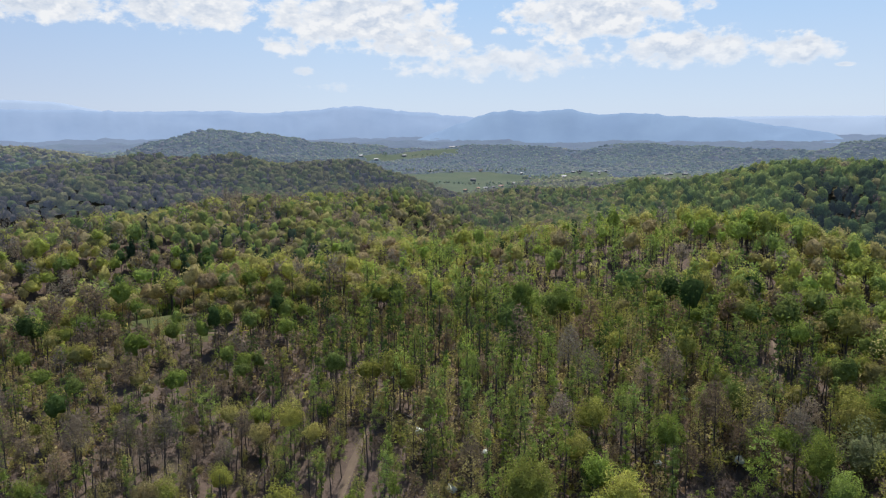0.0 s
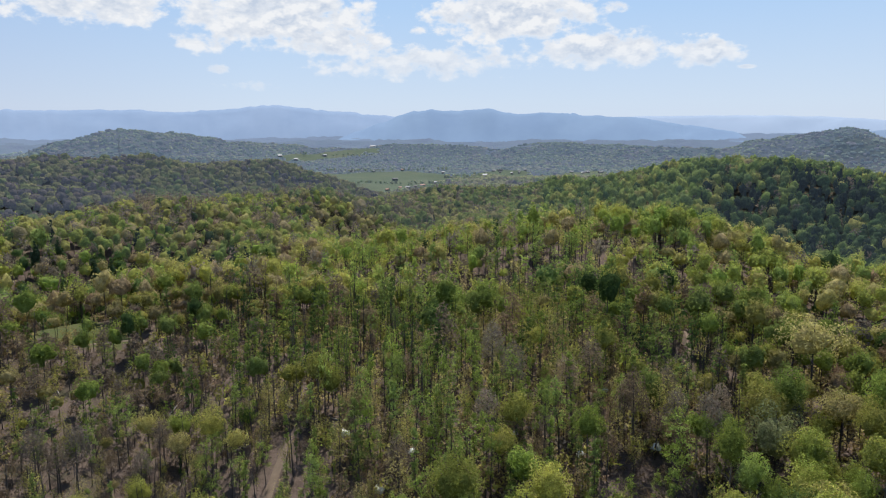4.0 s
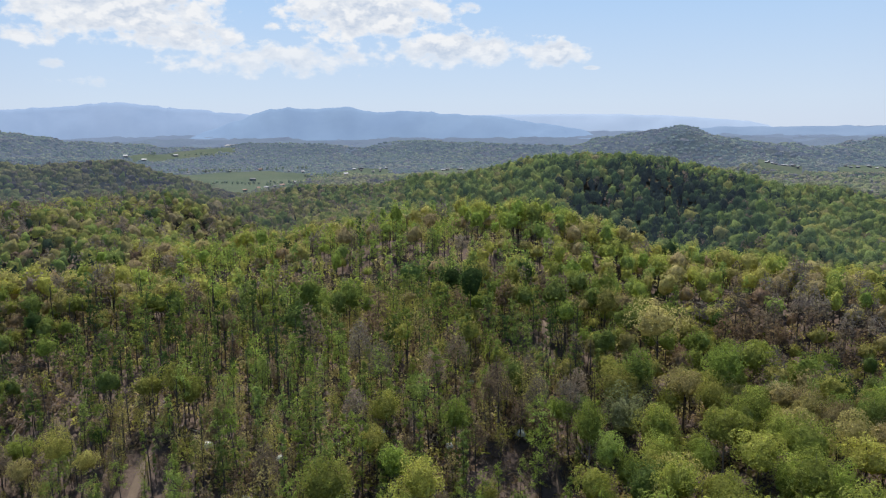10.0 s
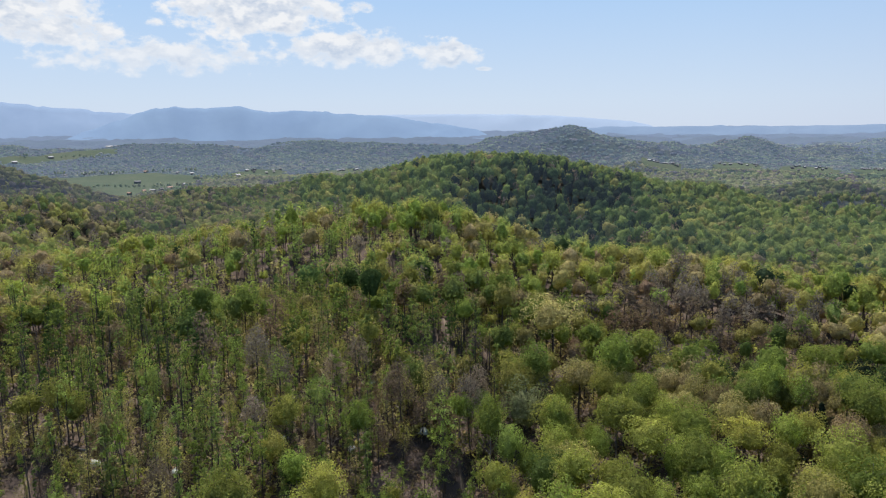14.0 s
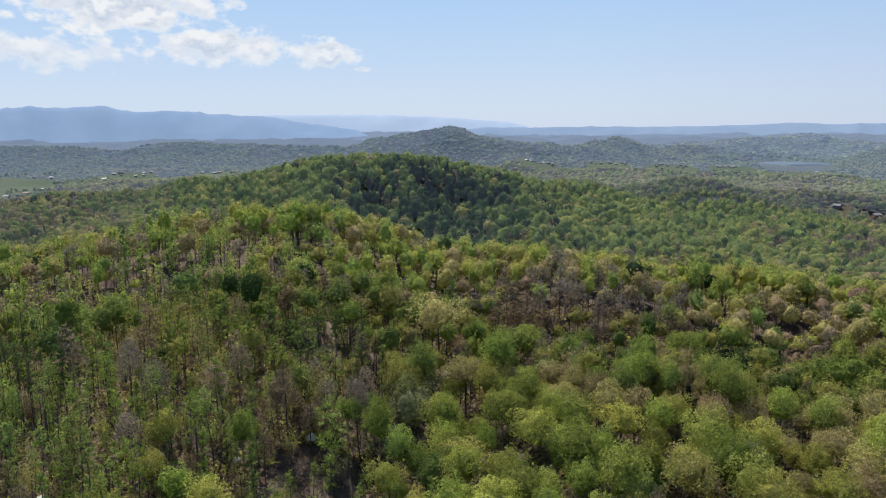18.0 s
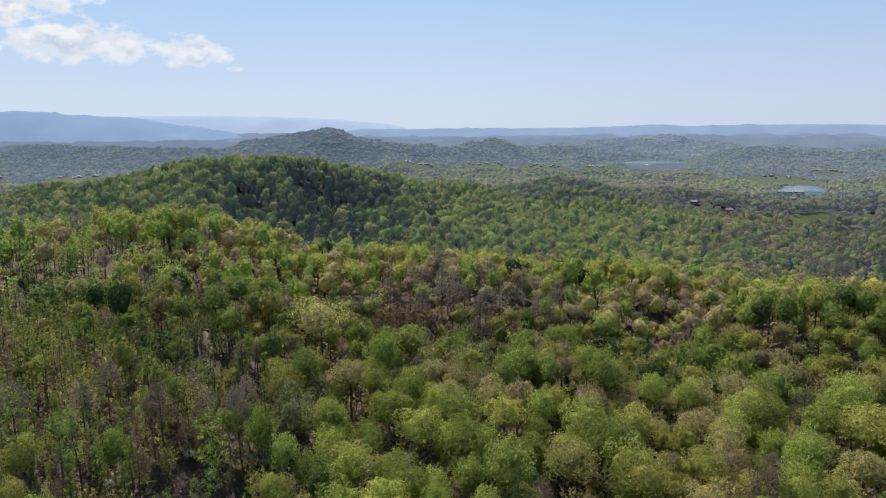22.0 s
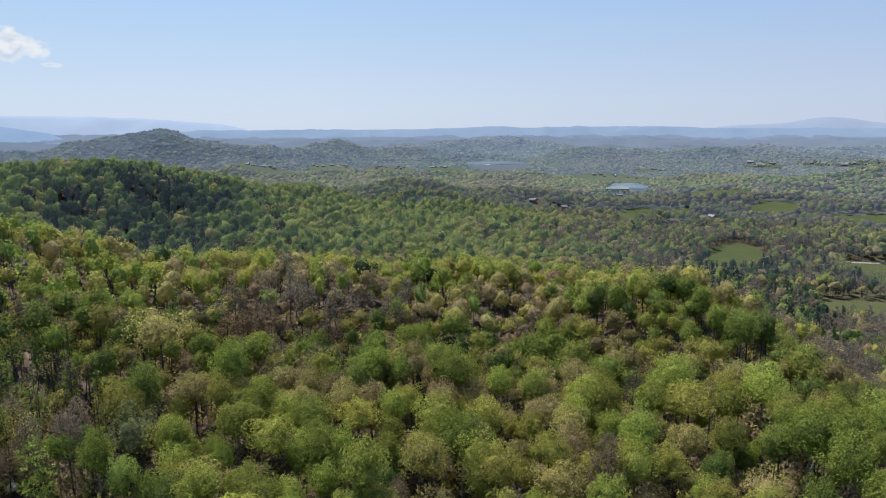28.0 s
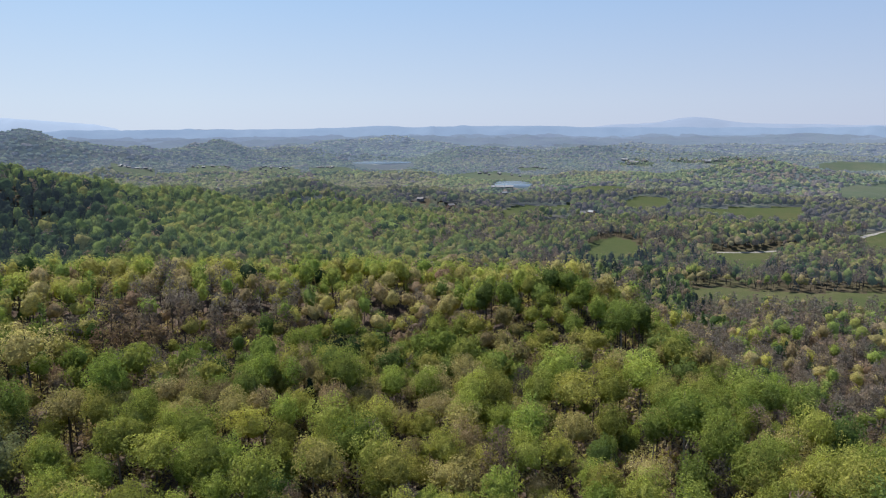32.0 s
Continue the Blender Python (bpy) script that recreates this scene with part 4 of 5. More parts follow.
def stand(x, y, g):
    """Which kind of tree stands where."""
    r, az = np.hypot(x, y), np.degrees(np.arctan2(x, y))
    regrowth = regrowth_at(x, y)
    west = soft(-az, 12, 2.5)
    near = soft(-r, -465, 15)
    right = past_spur(az, r)
    cover = {
        "hillside": near * (1 - regrowth) * (1 - right),
        "regrowth": regrowth * (1 - 0.7 * west),
        "tall_poles": 3 * regrowth * poles_at(x, y),
        "old_left": regrowth * 0.7 * west,
        "left_woods": 3 * soft(-az, 8, 3) * soft(r, 315, 12) * near,
        "crest": (2.5 * soft(-az, -60, 3) * soft(az, 25, 2) * soft(r, 310, 14) * soft(-r, -470, 12)) * (1 - right),
        "spur": 3 * soft(az, 60, 4) * near * (1 - right),
        "knob": (1 - near) * soft(az, 13, 1.5) * soft(-az, -55, 4) * soft(-r, -1250, 30),
        "shaded_cove": 40 * bump(az, r, 34.2, 795, 5.0, 72) + 16 * bump(az, r, -19.5, 425, 4.5, 42) + 6 * bump(az, r, -12.5, 470, 3, 30) + 2 * bump(az, r, 38, 650, 5, 60),
        "brown_hills": (1 - near) * (1 - 0.6 * grown(az, r)) * (1 - soft(az, 71, 2) * soft(-r, -880, 40)) * (soft(az, 45, 1.5) + soft(-az, 0, 4) * soft(r, 850, 30) + soft(r, 1300, 60)),
        "valley": 2.2 * right * soft(-r, -600, 40),
        "olive_valley": 2.6 * soft(az, 68, 1.5) * soft(r, 600, 40) * soft(-r, -2000, 80),
        "long_ridge": (1 - near) * soft(-az, -13, 2) * soft(-r, -960, 30),
        "cedars": 40 * bump(az, r, 82.2, 545, 1.9, 55) + 12 * bump(az, r, 78.8, 690, 2.4, 60) + 4 * bump(az, r, 92, 735, 6, 12) + 1.5 * bump(az, r, 49, 1240, 2.5, 50),
        "grey": 25 * bump(az, r, 45.8, 333, 4.6, 14) + 2.5 * soft(-az, 4, 3) * bump(az, r, az, 720, 1, 90) + 1.5 * bump(az, r, 74, 640, 4, 120),
    }
    m = 1e-6
    for key, weight in cover.items():
        m = m + weight[:, None] * np.array(STANDS[key])[None]
    # neighbours are often of one kind
    for i in range(len(MIX_NAMES)):
        m[:, i] *= 0.25 + 2.2 * np.clip(value_noise(x, y, 34, 60 + i, 2) - 0.28, 0, 1) ** 1.3 * 2
    # far off, whole slopes are of one kind
    slope = value_noise(x, y, 150, 91, 3)
    far = soft(r, 1250, 60)
    for i, pull in ((0, 6), (1, 9), (2, 4), (4, -14), (7, -5), (8, -16)):
        m[:, i] *= np.exp(far * pull * (slope - 0.47))
    c = np.cumsum(m / m.sum(1, keepdims=True), 1)
    return np.minimum((g.random(len(x))[:, None] > c).sum(1), len(MIX_NAMES) - 1)


def size_at(x, y):
    """Trees of the cut-over slope are smaller than those of the old woods; other factors fit the camera's view."""
    r, az = np.hypot(x, y), np.degrees(np.arctan2(x, y))
    k = np.interp(r, (0, 400, 900, 1500), (1.0, 1.0, 0.96, 0.92)) * (1 - 0.12 * past_spur(az, r)) * (1 - 0.3 * soft(-np.abs(az - 1), -6, 1) * soft(r, 1300, 50)) * (1 - 0.4 * bump(az, r, 45.8, 306, 4.6, 14))
    k = k * (1 + 0.5 * grown(az, r)) * (1 + 0.10 * soft(az, 62, 3) * soft(r, 560, 30) * soft(-r, -1480, 30))
    return k * (1 - 0.24 * soft(-az, 7, 3) * soft(-r, -315, 8))


def merged(name, label, kinds, x, y, g, level, mat, scale, variants=5, category="trees", fine=False, broad=False):
    """Many trees as one mesh: trunks and crowns, or crowns alone."""
    z = land(x, y)
    vs, fs, ts, tv, tf = [], [], [], [], []
    o = to = 0
    for ki in np.unique(kinds):
        kname = MIX_NAMES[ki] if ki >= 0 else ("brush", "shrub")[ki]
        tone = TREE_KINDS[kname][3]
        if level > 2:
            tone = 0.12 if kname == "bare" else 0.62 * tone + 0.19
        idx = np.nonzero(kinds == ki)[0]
        shapes = [tree_shape(kname, level, fine, broad) for _ in range(variants)]
        pick = g.integers(0, variants, len(idx))
        for s in range(variants):
            sel = idx[pick == s]
            if not len(sel):
                continue
            a = g.uniform(0, 2 * math.pi, len(sel))
            k = scale * np.clip(g.normal(0.88, 0.24 if level == 2 else 0.2 if level < 4 else 0.3, len(sel)), 0.42, 1.2 if level < 4 else 1.6) * size_at(x[sel], y[sel])
            kz = k * g.uniform(0.9, 1.06, len(sel)) if level < 2 else 0.91 * k ** 0.45 * g.uniform(0.93, 1.06, len(sel)) if level == 2 else k ** 0.5 * (0.86 if level == 3 else 0.7) * g.uniform(0.9, 1.1, len(sel))
            ca, sa = np.cos(a) * k * g.uniform(0.85, 1.15, len(sel)), np.sin(a) * k
            for which, (arr_v, arr_f) in (("trunk", (tv, tf)), ("crown", (vs, fs))):
                shp = shapes[s][0 if which == "trunk" else 1]
                if shp is None or (which == "trunk" and level == 2 and kname not in ("bare", "pole", "pole_thin")):
                    continue
                v, f = shp
                w = np.empty((len(sel), len(v), 3), np.float32)
                w[..., 0] = v[None, :, 0] * ca[:, None] - v[None, :, 1] * sa[:, None] + x[sel][:, None]
                w[..., 1] = v[None, :, 0] * sa[:, None] + v[None, :, 1] * ca[:, None] + y[sel][:, None]
                w[..., 2] = v[None, :, 2] * kz[:, None] + z[sel][:, None] - 0.2
                off = to if which == "trunk" else o
                arr_f.append((f[None] + (np.arange(len(sel)) * len(v) + off)[:, None, None]).reshape(-1, f.shape[1]))
                arr_v.append(w.reshape(-1, 3))
                if which == "trunk":
                    to += len(sel) * len(v)
                else:
                    o += len(sel) * len(v)
                    patch = 0.0 if level < 3 else (0.55 if level > 3 else 0.3) * (value_noise(x[sel], y[sel], 230, 93, 3) - 0.5)
                    spread = 0.14 if ki < 0 else 0.035 if level > 3 or kname == "bare" else 0.05 if level == 3 else 0.08
                    ts.append(np.repeat(np.clip(tone + patch + g.normal(0, spread, len(sel)), 0, 1), len(v)))
    if tv:
        tagged(new(name + "_trunks", mesh_np(name + "_trunks", np.concatenate(tv), np.concatenate(tf), [M_bark], smooth=True)),
               "slender grey-brown trunks and limbs of the " + label, category, kind="stuff")
    tagged(new(name, mesh_np(name, np.concatenate(vs), np.concatenate(fs), [mat], tone=np.concatenate(ts), smooth=True)), label, category, kind="stuff")


def build_forest():
    # hillside within a few hundred metres; the valley woods stand closer
    def two(r0, r1, old, young, valley, seed):
        x, y, g = woods(-34, 69, r0, r1, old, young, seed)
        u, v, _ = scatter(69, 101, r0, r1, valley, seed + 7)
        edge = past_spur(np.degrees(np.arctan2(u, v)), np.hypot(u, v)) > 0.5
        w, q, _ = scatter(69, 101, r0, r1, old, seed + 8)
        hill = past_spur(np.degrees(np.arctan2(w, q)), np.hypot(w, q)) <= 0.5
        return np.concatenate([x, u[edge], w[hill]]), np.concatenate([y, v[edge], q[hill]]), g

    x, y, g = two(235, 330, 6.6, 5.6, 6.0, 10)
    merged("hillside_woods", "mixed spring woods on the near hillside, half in leaf", stand(x, y, g), x, y, g, 1, M_leaf, 1.0, fine=True)
    x, y, g = two(330, 480, 6.5, 5.6, 6.0, 11)
    merged("hillside_forest", "mixed spring forest on the hillside, half in leaf", stand(x, y, g), x, y, g, 1, M_leaf_mid, 1.0)

    def beyond(x, y):
        """True past the first ridges, where the trees take leaves with more painted haze."""
        return np.hypot(x, y) > np.interp(np.degrees(np.arctan2(x, y)), (-2, 9), (800, 1080))

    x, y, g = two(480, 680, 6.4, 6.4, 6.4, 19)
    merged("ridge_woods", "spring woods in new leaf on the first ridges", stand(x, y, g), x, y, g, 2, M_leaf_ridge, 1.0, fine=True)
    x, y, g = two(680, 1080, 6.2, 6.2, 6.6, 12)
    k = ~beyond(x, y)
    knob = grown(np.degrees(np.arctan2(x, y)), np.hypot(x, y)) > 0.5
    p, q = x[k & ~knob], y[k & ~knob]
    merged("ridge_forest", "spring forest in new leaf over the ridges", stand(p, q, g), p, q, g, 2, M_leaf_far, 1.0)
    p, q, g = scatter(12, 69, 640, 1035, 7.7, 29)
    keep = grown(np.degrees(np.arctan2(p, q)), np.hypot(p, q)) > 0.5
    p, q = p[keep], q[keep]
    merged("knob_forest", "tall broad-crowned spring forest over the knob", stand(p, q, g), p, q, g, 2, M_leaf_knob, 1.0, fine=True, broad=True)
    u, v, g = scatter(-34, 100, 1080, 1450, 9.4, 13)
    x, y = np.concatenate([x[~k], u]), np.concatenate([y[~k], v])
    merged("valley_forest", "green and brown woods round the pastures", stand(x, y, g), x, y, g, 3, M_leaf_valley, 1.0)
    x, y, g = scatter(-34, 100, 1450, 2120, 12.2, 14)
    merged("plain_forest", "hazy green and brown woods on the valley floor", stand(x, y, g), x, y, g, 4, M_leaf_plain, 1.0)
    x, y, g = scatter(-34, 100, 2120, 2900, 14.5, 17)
    merged("distant_forest", "distant woods on rolling hills, tinted bluish for haze", stand(x, y, g), x, y, g, 5, M_leaf_haze, 1.0)
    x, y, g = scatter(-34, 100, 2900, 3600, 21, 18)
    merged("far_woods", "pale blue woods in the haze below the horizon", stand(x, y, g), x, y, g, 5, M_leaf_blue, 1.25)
    # hedgerow trees round the farm
    g = np.random.default_rng(23)
    a = np.concatenate([g.uniform(-1.5, 6.5, 40), g.uniform(-4, 6.5, 50), g.uniform(-5, 1, 24), g.uniform(82, 89, 170), g.uniform(78.5, 81, 40)])
    d = np.concatenate([g.normal(1830, 12, 40), g.normal(2255, 14, 50), g.normal(2640, 10, 24), g.uniform(2530, 2740, 170), g.uniform(2420, 2610, 40)])
    x, y = d * np.sin(np.radians(a)), d * np.cos(np.radians(a))
    merged("hedgerow_trees", "dark hedgerow trees round farm and town buildings", g.choice((0, 4, 4, 8), len(x)), x, y, g, 3, M_leaf_plain, 0.8)
    # brush under the trees
    x, y, g = scatter(-35, 101, 115, 350, 4.0, 15, True)
    keep = value_noise(x, y, 30, 41, 2) > 0.20 + 0.20 * regrowth_at(x, y)
    keep &= poles_at(x, y) < 0.35
    x, y = x[keep], y[keep]
    u, v, g2 = scatter(-35, 30, 128, 330, 4.6, 16, True)
    keep = (regrowth_at(u, v) > 0.5) & (value_noise(u, v, 26, 43, 2) > 0.42) & (poles_at(u, v) < 0.35)
    merged("sapling_thicket", "thicket of thin olive and grey saplings on the cut-over slope", g2.choice((6, 6, 6, 5, 7), keep.sum()), u[keep], v[keep], g2, 1, M_leaf, 0.5, category="saplings")
    # grey twiggy brush on the thinned left slope and between the tall poles
    u, v, g3 = scatter(-35, 34, 125, 330, 2.7, 24, True)
    a, d = np.degrees(np.arctan2(u, v)), np.hypot(u, v)
    k = (value_noise(u, v, 22, 44, 3) > 0.36 + 0.3 * soft(a, -9, 2) - 0.5 * poles_at(u, v)) & (d < np.interp(a, (-30, -16, -4), (300, 290, 330)))
    merged("twig_brush", "grey leafless brush and slash over brown leaf litter", np.full(k.sum(), -2), u[k], v[k], g3, 1, M_leaf, 0.85, category="brush")
    merged("undergrowth", "low grey-green brush and saplings on leaf litter", np.full(len(x), -1), x, y, g, 1, M_leaf, 1.25, category="brush")


build_forest()


def bare_stems():
    """Tall dark stems left standing in the regrowth, with a few short limbs."""
    x, y, g = scatter(-33, 31, 135, 420, 7.5, 27)
    k = (regrowth_at(x, y) > 0.5) & (value_noise(x, y, 45, 47, 2) > 0.47)
    x, y = x[k], y[k]
    z = land(x, y)
    shapes = []
    for _ in range(6):
        top = rng.normal(0, 0.5, 2)
        stem = [tube([(0, 0, 0), (top[0] * 0.4, top[1] * 0.4, 11), (top[0], top[1], 20)], [0.24, 0.17, 0.05], 4)]
        for i in range(5):
            a, q = rng.uniform(0, 6.3), rng.uniform(9, 18)
            b = top * q / 20
            out = rng.uniform(0.9, 2.2)
            stem.append(tube([(b[0], b[1], q), (b[0] + out * math.cos(a), b[1] + out * math.sin(a), q + out * 1.2)], [0.07, 0.03], 3))
        shapes.append(join(stem))
    vs, fs, o = [], [], 0
    for i in range(len(x)):
        v, f = shapes[i % 6]
        a, k = g.uniform(0, 6.3), float(np.clip(g.normal(0.95, 0.18), 0.5, 1.3) * size_at(x[i], y[i]))
        w = np.stack([v[:, 0] * math.cos(a) - v[:, 1] * math.sin(a) + x[i], v[:, 0] * math.sin(a) + v[:, 1] * math.cos(a) + y[i], v[:, 2] * k + z[i] - 0.3], 1)
        vs.append(w)
        fs.append(f + o)
        o += len(v)
    tagged(new("bare_stems", mesh_np("bare_stems", np.concatenate(vs), np.concatenate(fs), [M_bark], smooth=True)),
           "tall dark leafless stems standing among the young trees", "trees", kind="stuff")


bare_stems()


# ---- single trees near the camera ----
def near_tree(kind):
    """A tree as a thing with trunk and crown, standing at the origin."""
    trunk, crown = tree_shape(kind, 0)
    label = {"green": "tall broadleaf tree in fresh green spring leaf", "yellow": "rounded oak with yellow-green new leaves", "tan": "spreading oak hung with tan catkins",
             "russet": "small tree with russet opening leaves", "dark": "broad tree with dense dark green leaves", "pole": "slim upright young tree with sparse green leaves",
             "pole_thin": "slender young tree with an airy grey-green crown", "bare": "bare grey-brown tree with fine twigs", "pine": "dark green pine with drooping boughs", "pale": "spreading tree with pale silvery-green young leaves"}[kind]
    cat = {"pine": "pine tree", "bare": "bare tree", "pole": "young tree", "pole_thin": "sapling"}.get(kind, "tree")
    ob = tagged(new(kind_name(kind)), label, cat, "trees on the hillside")
    t = new("trunk", mesh_np("trunk", *trunk, [M_bark if kind != "green" else M_bark_pale], smooth=True))
    c = new("crown", mesh_np("crown", *crown, [M_leaf_pale if kind == "pale" else M_leaf], tone=np.full(len(crown[0]), TREE_KINDS[kind][3]), smooth=True))
    t.parent = c.parent = ob
    return ob


def kind_name(kind):
    return {"pole": "young_tree", "pole_thin": "sapling", "bare": "bare_tree", "pine": "pine_tree", "yellow": "oak_tree", "tan": "oak_tree",
            "dark": "maple_tree", "russet": "small_tree"}.get(kind, "broadleaf_tree")


def build_near():
    x, y, g = woods(-35, 101, 128, 235, 6.7, 5.6, 21)
    # the young trees stand thinner round the tall poles, with brown litter between
    keep = g.random(len(x)) > 0.72 * poles_at(x, y)
    x, y = x[keep], y[keep]
    kinds = stand(x, y, g)
    z = land(x, y)
    for ki, kind in enumerate(MIX_NAMES):
        idx = np.nonzero(kinds == ki)[0]
        if not len(idx):
            continue
        protos = [near_tree(kind) for _ in range(4)]
        for c, i in enumerate(idx):
            k = min(max(g.normal(0.90, 0.24), 0.4), 1.3) * float(size_at(x[i], y[i]))
            m = pose(x[i], y[i], z[i] - 0.2, g.normal(0, 2), g.normal(0, 2), g.uniform(0, 360)) @ Matrix.Diagonal((k, k, k * g.uniform(0.9, 1.12), 1))
            if c < 4:
                protos[c].matrix_basis = m
            else:
                ob = copy_thing(protos[c % 4], m)
                ob.matrix_basis = m
        for p in protos[len(idx):]:
            for ch in list(p.children):
                bpy.data.objects.remove(ch)
            bpy.data.objects.remove(p)


build_near()


def chosen_trees():
    for kind, az, r, k in CHOSEN:
        ob = near_tree(kind)
        x, y = P(az, r)
        ob.matrix_basis = pose(x, y, float(land(x, y)) - 0.2, 0, 0, rng.uniform(0, 360)) @ Matrix.Diagonal((k * 1.2, k * 1.2, k, 1))


chosen_trees()


def dogwood():
    """A small tree white with blossom."""
    trunk = limbs(6.5, 1.8, 2.4, 6, 0.09, 4)
    crown = crown_lobed(7.0, 2.6, 2.2, 12, 2, 320, 0.42, 0.36)
    ob = tagged(new("dogwood_tree"), "small dogwood tree white with blossom under the young trees", "flowering tree", "dogwoods")
    t = new("trunk", mesh_np("trunk", *trunk, [M_bark], smooth=True))
    c = new("blossom", mesh_np("blossom", *crown, [M_blossom], smooth=True))
    t.parent = c.parent = ob
    return ob


def dogwoods():
    first = dogwood()
    spots = ((26.5, 326), (19.3, 237), (3.5, 199), (0.7, 186), (8.7, 183), (21.3, 325), (29.2, 228), (38, 186), (-2, 212), (12, 207), (16, 252), (23.5, 214), (30.5, 172), (17.5, 204))
    for i, (az, r) in enumerate(spots):
        x, y = P(az, r)
        k = rng.uniform(0.38, 0.62)
        m = pose(x, y, float(land(x, y)) - 0.1, 0, 0, i * 77) @ Matrix.Diagonal((k, k, k, 1))
        if i == 0:
            first.matrix_basis = m
        else:
            copy_thing(first, m).matrix_basis = m


dogwoods()


# ---- tracks, water ----
def lanes():
    look_of = {"dirt_track": (M_dirt, "sandy dirt track between young trees"), "dirt_path": (M_dirt, "worn dirt path below the clearing"),
               "dirt_trail": (M_dirt, "narrow dirt trail along the edge of the old woods"), "gravel_road": (M_gravel, "pale gravel road past the pastures")}
    for name, (rows, w) in LANES.items():
        q = along(rows)
        d = np.gradient(q, axis=0)
        d /= np.linalg.norm(d, axis=1, keepdims=True)
        side = np.stack([d[:, 1], -d[:, 0]], 1)
        cols = []
        for k in (-0.5, -0.17, 0.17, 0.5):
            ww = w * k * (1 + 0.35 * (value_noise(q[:, 0] * 3, q[:, 1] * 3 + k * 40, 14, 81, 2) - 0.5))
            e = q + side * ww[:, None]
            lift = 0.28 if abs(k) < 0.4 else -0.05
            cols.append(np.column_stack([e, land(e[:, 0], e[:, 1]) + lift]))
        v = np.stack(cols, 1).reshape(-1, 3)
        i, j = np.arange(len(q) - 1)[:, None] * 4, np.arange(3)[None, :]
        f = np.stack([i + j, i + j + 1, i + 4 + j + 1, i + 4 + j], -1).reshape(-1, 4)
        mat, label = look_of[name]
        tagged(new(name, mesh_np(name, v, f, [mat], smooth=True)), label, "track", kind="structure")


lanes()


def waters():
    for a0, a1, r0, r1 in WATERS:
        a = np.linspace(0, 2 * math.pi, 40, endpoint=False)
        wob = 0.82 + 0.3 * value_noise(np.cos(a) * 3 + a0, np.sin(a) * 3, 1.0, 5, 2)
        pts = np.array([P((a0 + a1) / 2 + (a1 - a0) / 2 * c * k, (r0 + r1) / 2 + (r1 - r0) / 2 * d * k) for c, d, k in zip(np.cos(a), np.sin(a), wob)])
        z = float(np.mean(land(pts[:, 0], pts[:, 1]))) + 1.2
        mid = pts.mean(0)
        v = np.concatenate([np.column_stack([pts, np.full(40, z)]), np.column_stack([pts + (pts - mid) * 0.03, np.full(40, z - 4)]), [(*mid, z)]])
        f = [(i, (i + 1) % 40, 80) for i in range(40)]
        f += [(i, 40 + i, 40 + (i + 1) % 40) for i in range(40)] + [(i, 40 + (i + 1) % 40, (i + 1) % 40) for i in range(40)]
        tagged(new("water", mesh_np("water", v, np.array(f), [M_water])), "still pale reach of river in the valley", "water", kind="structure")


waters()


# ---- buildings ----
def box_np(w, d, h, z=0.0):
    x, y = w / 2, d / 2
    v = np.array([(-x, -y, z), (x, -y, z), (x, y, z), (-x, y, z), (-x, -y, z + h), (x, -y, z + h), (x, y, z + h), (-x, y, z + h)])
    f = np.array([(3, 2, 1, 0), (4, 5, 6, 7), (0, 1, 5, 4), (1, 2, 6, 5), (2, 3, 7, 6), (3, 0, 4, 7)])
    return v, f


def gable_np(w, d, h, rise, over=0.5, thick=0.25):
    """A gable roof with eaves, two slabs that meet at the ridge; the ridge runs along x."""
    parts = []
    for sgn in (-1, 1):
        x, y = w / 2 + over, sgn * (d / 2 + over)
        zl = h - over * rise / (d / 2)
        v = np.array([(-x, y, zl), (x, y, zl), (x, 0, h + rise), (-x, 0, h + rise), (-x, y, zl + thick), (x, y, zl + thick), (x, 0, h + rise + thick), (-x, 0, h + rise + thick)])
        parts.append((v, np.array([(3, 2, 1, 0), (4, 5, 6, 7), (0, 1, 5, 4), (1, 2, 6, 5), (2, 3, 7, 6), (3, 0, 4, 7)])))
    return join(parts)


def walls_np(w, d, h, rise):
    x, y = w / 2, d / 2
    v = np.array([(-x, -y, -1), (x, -y, -1), (x, y, -1), (-x, y, -1), (-x, -y, h), (x, -y, h), (x, y, h), (-x, y, h), (-x, 0, h + rise), (x, 0, h + rise)])
    f = np.array([(0, 1, 5, 4), (2, 3, 7, 6), (1, 2, 6, 5), (3, 0, 4, 7), (4, 7, 8, 8), (6, 5, 9, 9)])
    return v, f


def solid(name, arr, mat, parent, label=""):
    v, f = arr
    me = bpy.data.meshes.new(name)
    me.from_pydata([tuple(p) for p in v], [], [tuple(dict.fromkeys(int(i) for i in q)) for q in f])
    me.materials.append(mat)
    ob = new(name, me)
    ob.parent = parent
    if label:
        ob["label"] = label
    return ob


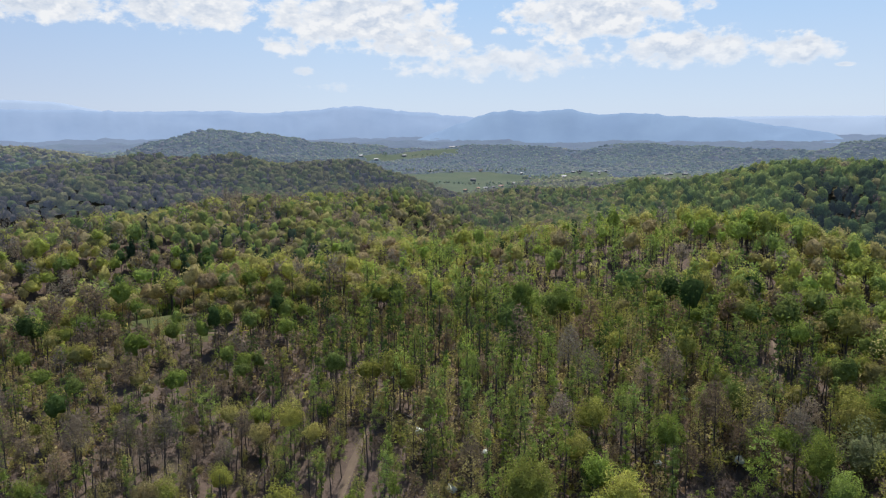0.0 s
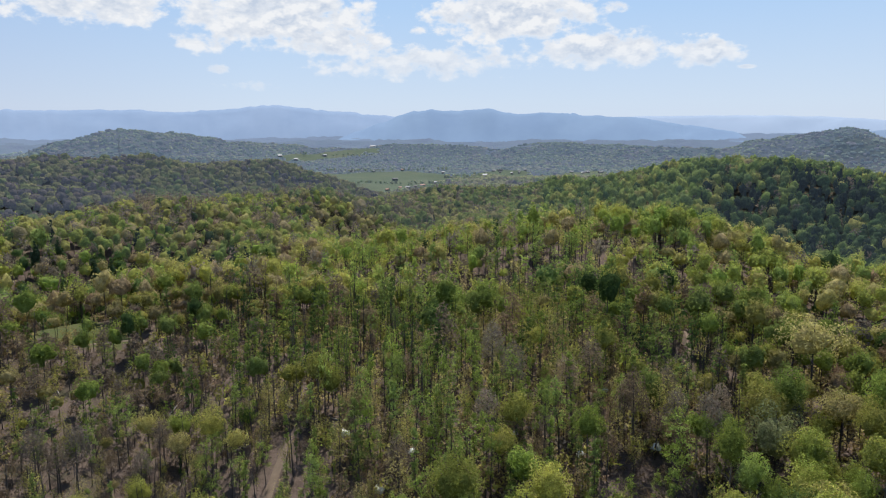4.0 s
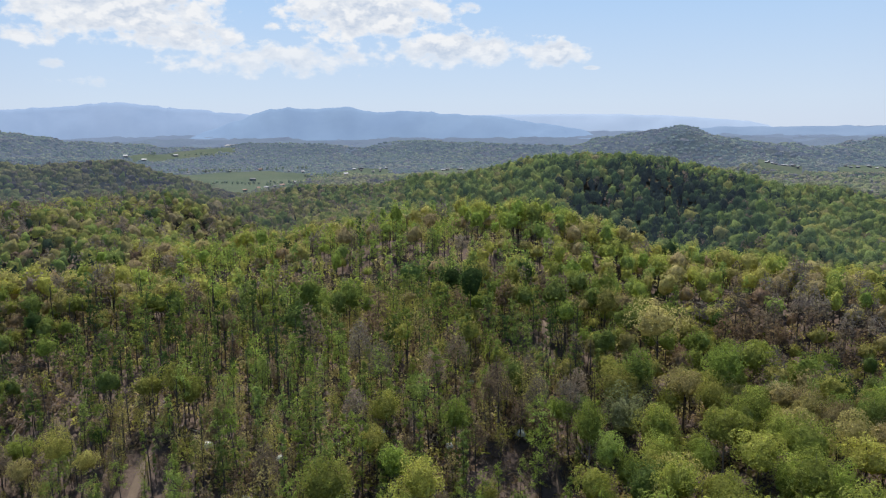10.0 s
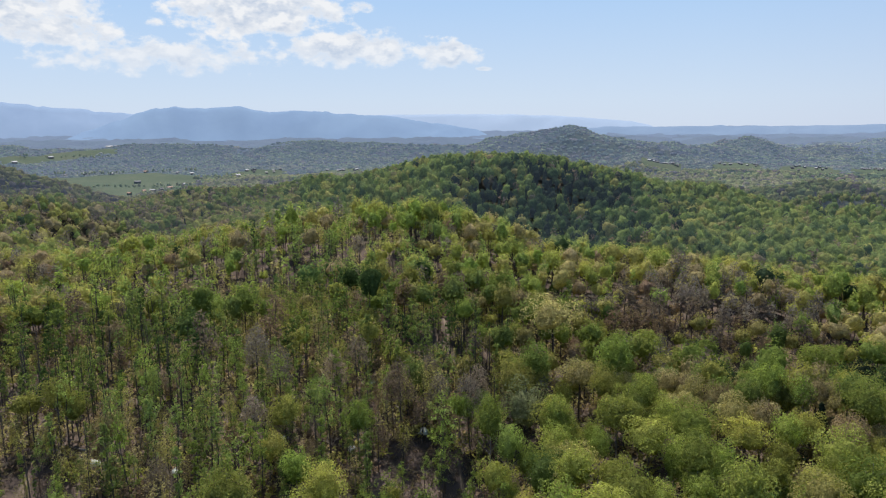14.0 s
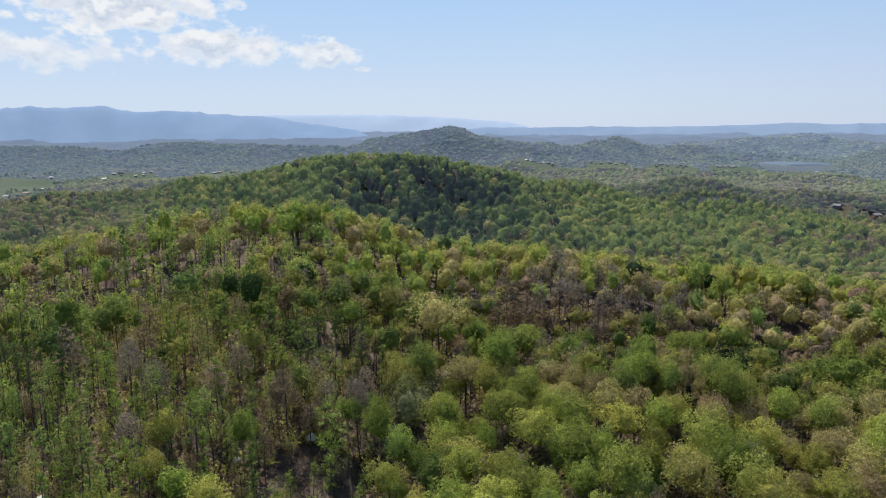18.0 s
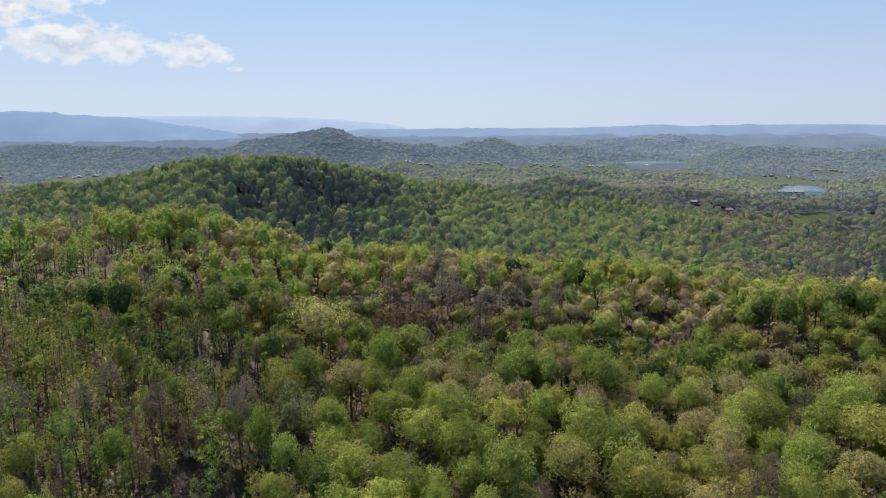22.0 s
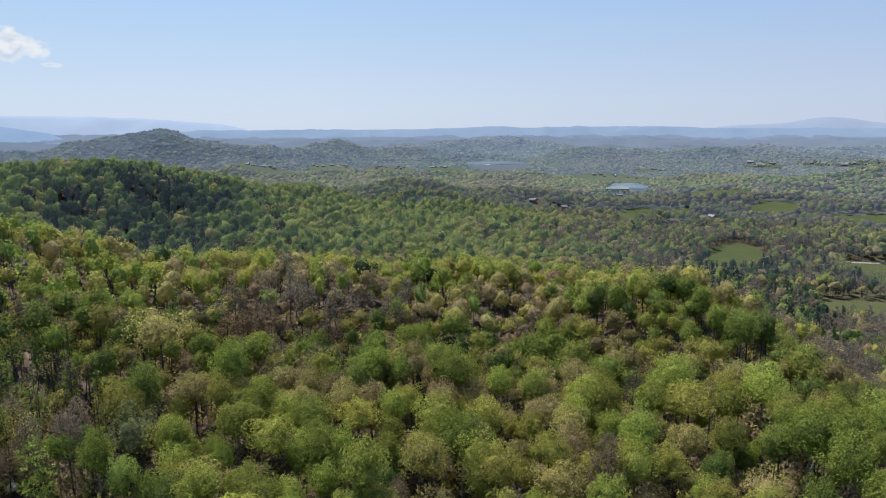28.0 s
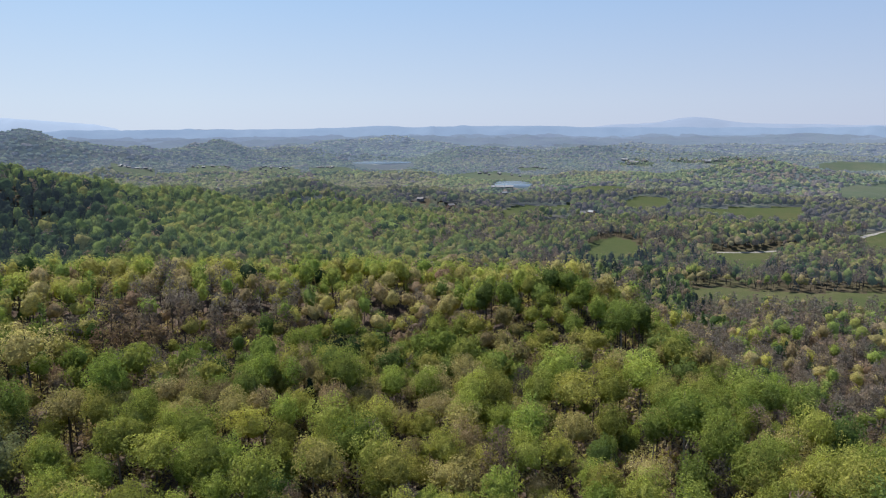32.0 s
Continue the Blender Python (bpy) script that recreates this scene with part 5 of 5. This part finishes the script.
def house(kind, az, r, w, d, h, turn, wall, roof, label, group):
    """A gabled house or barn with walls, roof, door, windows and chimney."""
    x, y = P(az, r)
    base = tagged(new(kind), label, kind.replace("_", " "), group)
    rise = d * 0.28
    solid("wall", walls_np(w, d, h, rise), wall, base)
    solid("roof", gable_np(w, d, h, rise), roof, base)
    v, f = box_np(1.1 if kind == "house" else 3.5, 0.12, 2.1 if kind == "house" else 3.2)
    solid("door", (v + (w * 0.1, -d / 2 - 0.05, 0), f), M_roof_g, base)
    if kind == "house":
        for k in (-0.32, -0.12, 0.34):
            v, f = box_np(1.2, 0.1, 1.3, 1.0)
            solid("window", (v + (w * k, -d / 2 - 0.04, 0), f), M_water, base)
        v, f = box_np(0.8, 0.8, 1.8, h + rise * 0.5)
        solid("chimney", (v + (w * 0.3, d * 0.12, 0), f), M_brick, base)
    base.matrix_basis = pose(x, y, float(np.max(land(x + np.array((-4.0, 4.0, 0, 0)), y + np.array((0, 0, -4.0, 4.0))))) + 0.3, 0, 0, -az + turn)
    return base


def buildings():
    g = np.random.default_rng(5)
    # farms along the valley field
    farm = ((-1.0, 2245, 13, 8), (0.7, 2240, 9, 7), (-2.2, 2225, 8, 6), (3.0, 2262, 9, 7), (5.2, 2215, 8, 6), (6.2, 2170, 9, 7), (-3.4, 2200, 8, 6), (1.8, 1630, 8, 6),
            (3.4, 1700, 11, 7), (-0.6, 1610, 8, 6), (2.4, 1960, 15, 7), (4.6, 1790, 12, 7), (-1.6, 1640, 7, 6), (5.6, 1880, 8, 6), (4.0, 1740, 7, 6), (2.8, 1690, 7, 6))
    for i, (az, r, w, d) in enumerate(farm):
        barn = w > 12.5
        house("barn" if barn else "house", az, r, w, d, 5 if barn else 4, g.uniform(-25, 25), M_wall, (M_roof_w, M_roof_w, M_roof_g, M_roof_r)[i % 4],
              "long white-roofed farm building at the edge of the field" if barn else "small pale farmhouse with a pitched roof by the field", "farm buildings")
    for az, r, w in ((1.0, 2920, 50), (-5.2, 2500, 14), (-6.4, 2560, 13), (-3.0, 2640, 15), (69.3, 1560, 26), (70.2, 1590, 18), (13.2, 2050, 34), (14.1, 2055, 28), (9.5, 2040, 12)):
        house("shed", az, r, w, 11, 4, g.uniform(-12, 12), M_wall, M_roof_w, "long low white-roofed shed far across the valley", "distant sheds")
    # houses among the woods and pastures to the right
    for i, (az, r) in enumerate(YARDS):
        barn = i in (4, 3)
        house("barn" if barn else "house", az, r, 20 if i == 4 else (13 if barn else 10), 10 if i == 4 else 7.5, 5 if barn else 3.4, g.uniform(-40, 40), M_wall if i % 2 else M_brick,
              M_roof_w if i in (3, 4, 6) else (M_roof_r if i == 0 else M_roof_g), "white-roofed barn standing among the pastures" if barn else "country house with a pitched roof in a small yard",
              "houses in the valley")
    # the town
    for i in range(72):
        az, r = (g.uniform(79.0, 80.6), g.uniform(2520, 2600)) if i % 5 == 0 else (g.uniform(82.5, 88.5), g.uniform(2580, 2740))
        big = i % 3 == 0
        house("shop" if big else "house", az, r, g.uniform(12, 22) if big else g.uniform(8, 11), g.uniform(9, 12) if big else 7, 5 if big else 4, g.uniform(-30, 30),
              (M_wall, M_roof_g, M_wall)[i % 3], (M_roof_w, M_roof_g, M_roof_w, M_roof_g)[i % 4],
              "low flat-roofed town building with pale walls" if big else "small town house with a pitched roof", "buildings of the town")
    # scattered homes on the plain
    for i in range(98):
        a0, a1, r0, r1 = SITES[i % 10]
        az, r = g.uniform(a0 + 0.3, a1 - 0.3), r0 + (r1 - r0) * g.uniform(0.6, 0.95)
        house("house", az, r, g.uniform(5, 9.5), 5, 2.8, g.uniform(-40, 40), M_wall, (M_roof_w, M_roof_g, M_roof_w)[i % 3], "distant pale house with a light roof on the plain", "houses on the plain")


buildings()


def radio_mast():
    """A slim three-legged lattice mast on the crest."""
    x, y = P(-17.7, 1100)
    base = tagged(new("radio_mast"), "slim grey steel lattice mast on a wooded crest", "mast")
    h = 46
    for i in range(3):
        a = i * 2.094
        p0, p1 = np.array((1.6 * math.cos(a), 1.6 * math.sin(a), 0)), np.array((0.3 * math.cos(a), 0.3 * math.sin(a), h))
        solid("leg", tube([p0, p1], [0.16, 0.10], 5), M_steel, base)
    for k in range(8):
        z0, z1 = h * k / 8, h * (k + 1) / 8
        r0, r1 = 1.6 - 1.3 * k / 8, 1.6 - 1.3 * (k + 1) / 8
        a0, a1 = (k % 3) * 2.094, ((k + 1) % 3) * 2.094
        solid("brace", tube([(r0 * math.cos(a0), r0 * math.sin(a0), z0), (r1 * math.cos(a1), r1 * math.sin(a1), z1)], [0.07, 0.07], 4), M_steel, base)
    solid("antenna", tube([(0, 0, h - 0.5), (0, 0, h + 5)], [0.12, 0.05], 5), M_steel, base)
    base.matrix_basis = pose(x, y, float(land(x, y)) - 0.3)


radio_mast()


def fallen_logs():
    """Felled and fallen trunks lying on the leaf litter."""
    g = np.random.default_rng(9)
    shapes = []
    for i in range(4):
        n = 9 + 2 * i
        parts = [tube([(0, 0, 0), (n * 0.4, 0.15, 0.04), (n, -0.1, 0.1)], [0.24, 0.19, 0.09], 6)]
        for k in (0.6, 0.75, 0.88):
            parts.append(tube([(n * k, 0, 0.08), (n * k + 0.9, (-1) ** i * 0.8, 0.5)], [0.06, 0.02], 4))
        shapes.append(join(parts))
    for i in range(46):
        az, r = g.uniform(-30, 12), g.uniform(150, 300)
        x, y = P(az, r)
        turn = g.uniform(0, 180)
        v, f = shapes[i % 4]
        zx = float(land(x + math.cos(radians(turn)) * 8, y + math.sin(radians(turn)) * 8)) - float(land(x, y))
        ob = tagged(new("fallen_log", bpy.data.meshes.get("log_%d" % (i % 4)) or mesh_np("log_%d" % (i % 4), v, f, [M_bark_pale], smooth=True)),
                    "pale weathered trunk lying on brown leaf litter", "log", "fallen logs")
        ob.matrix_basis = pose(x, y, float(land(x, y)) + 0.28, 0, -math.degrees(math.atan2(zx, 8)), turn)


fallen_logs()
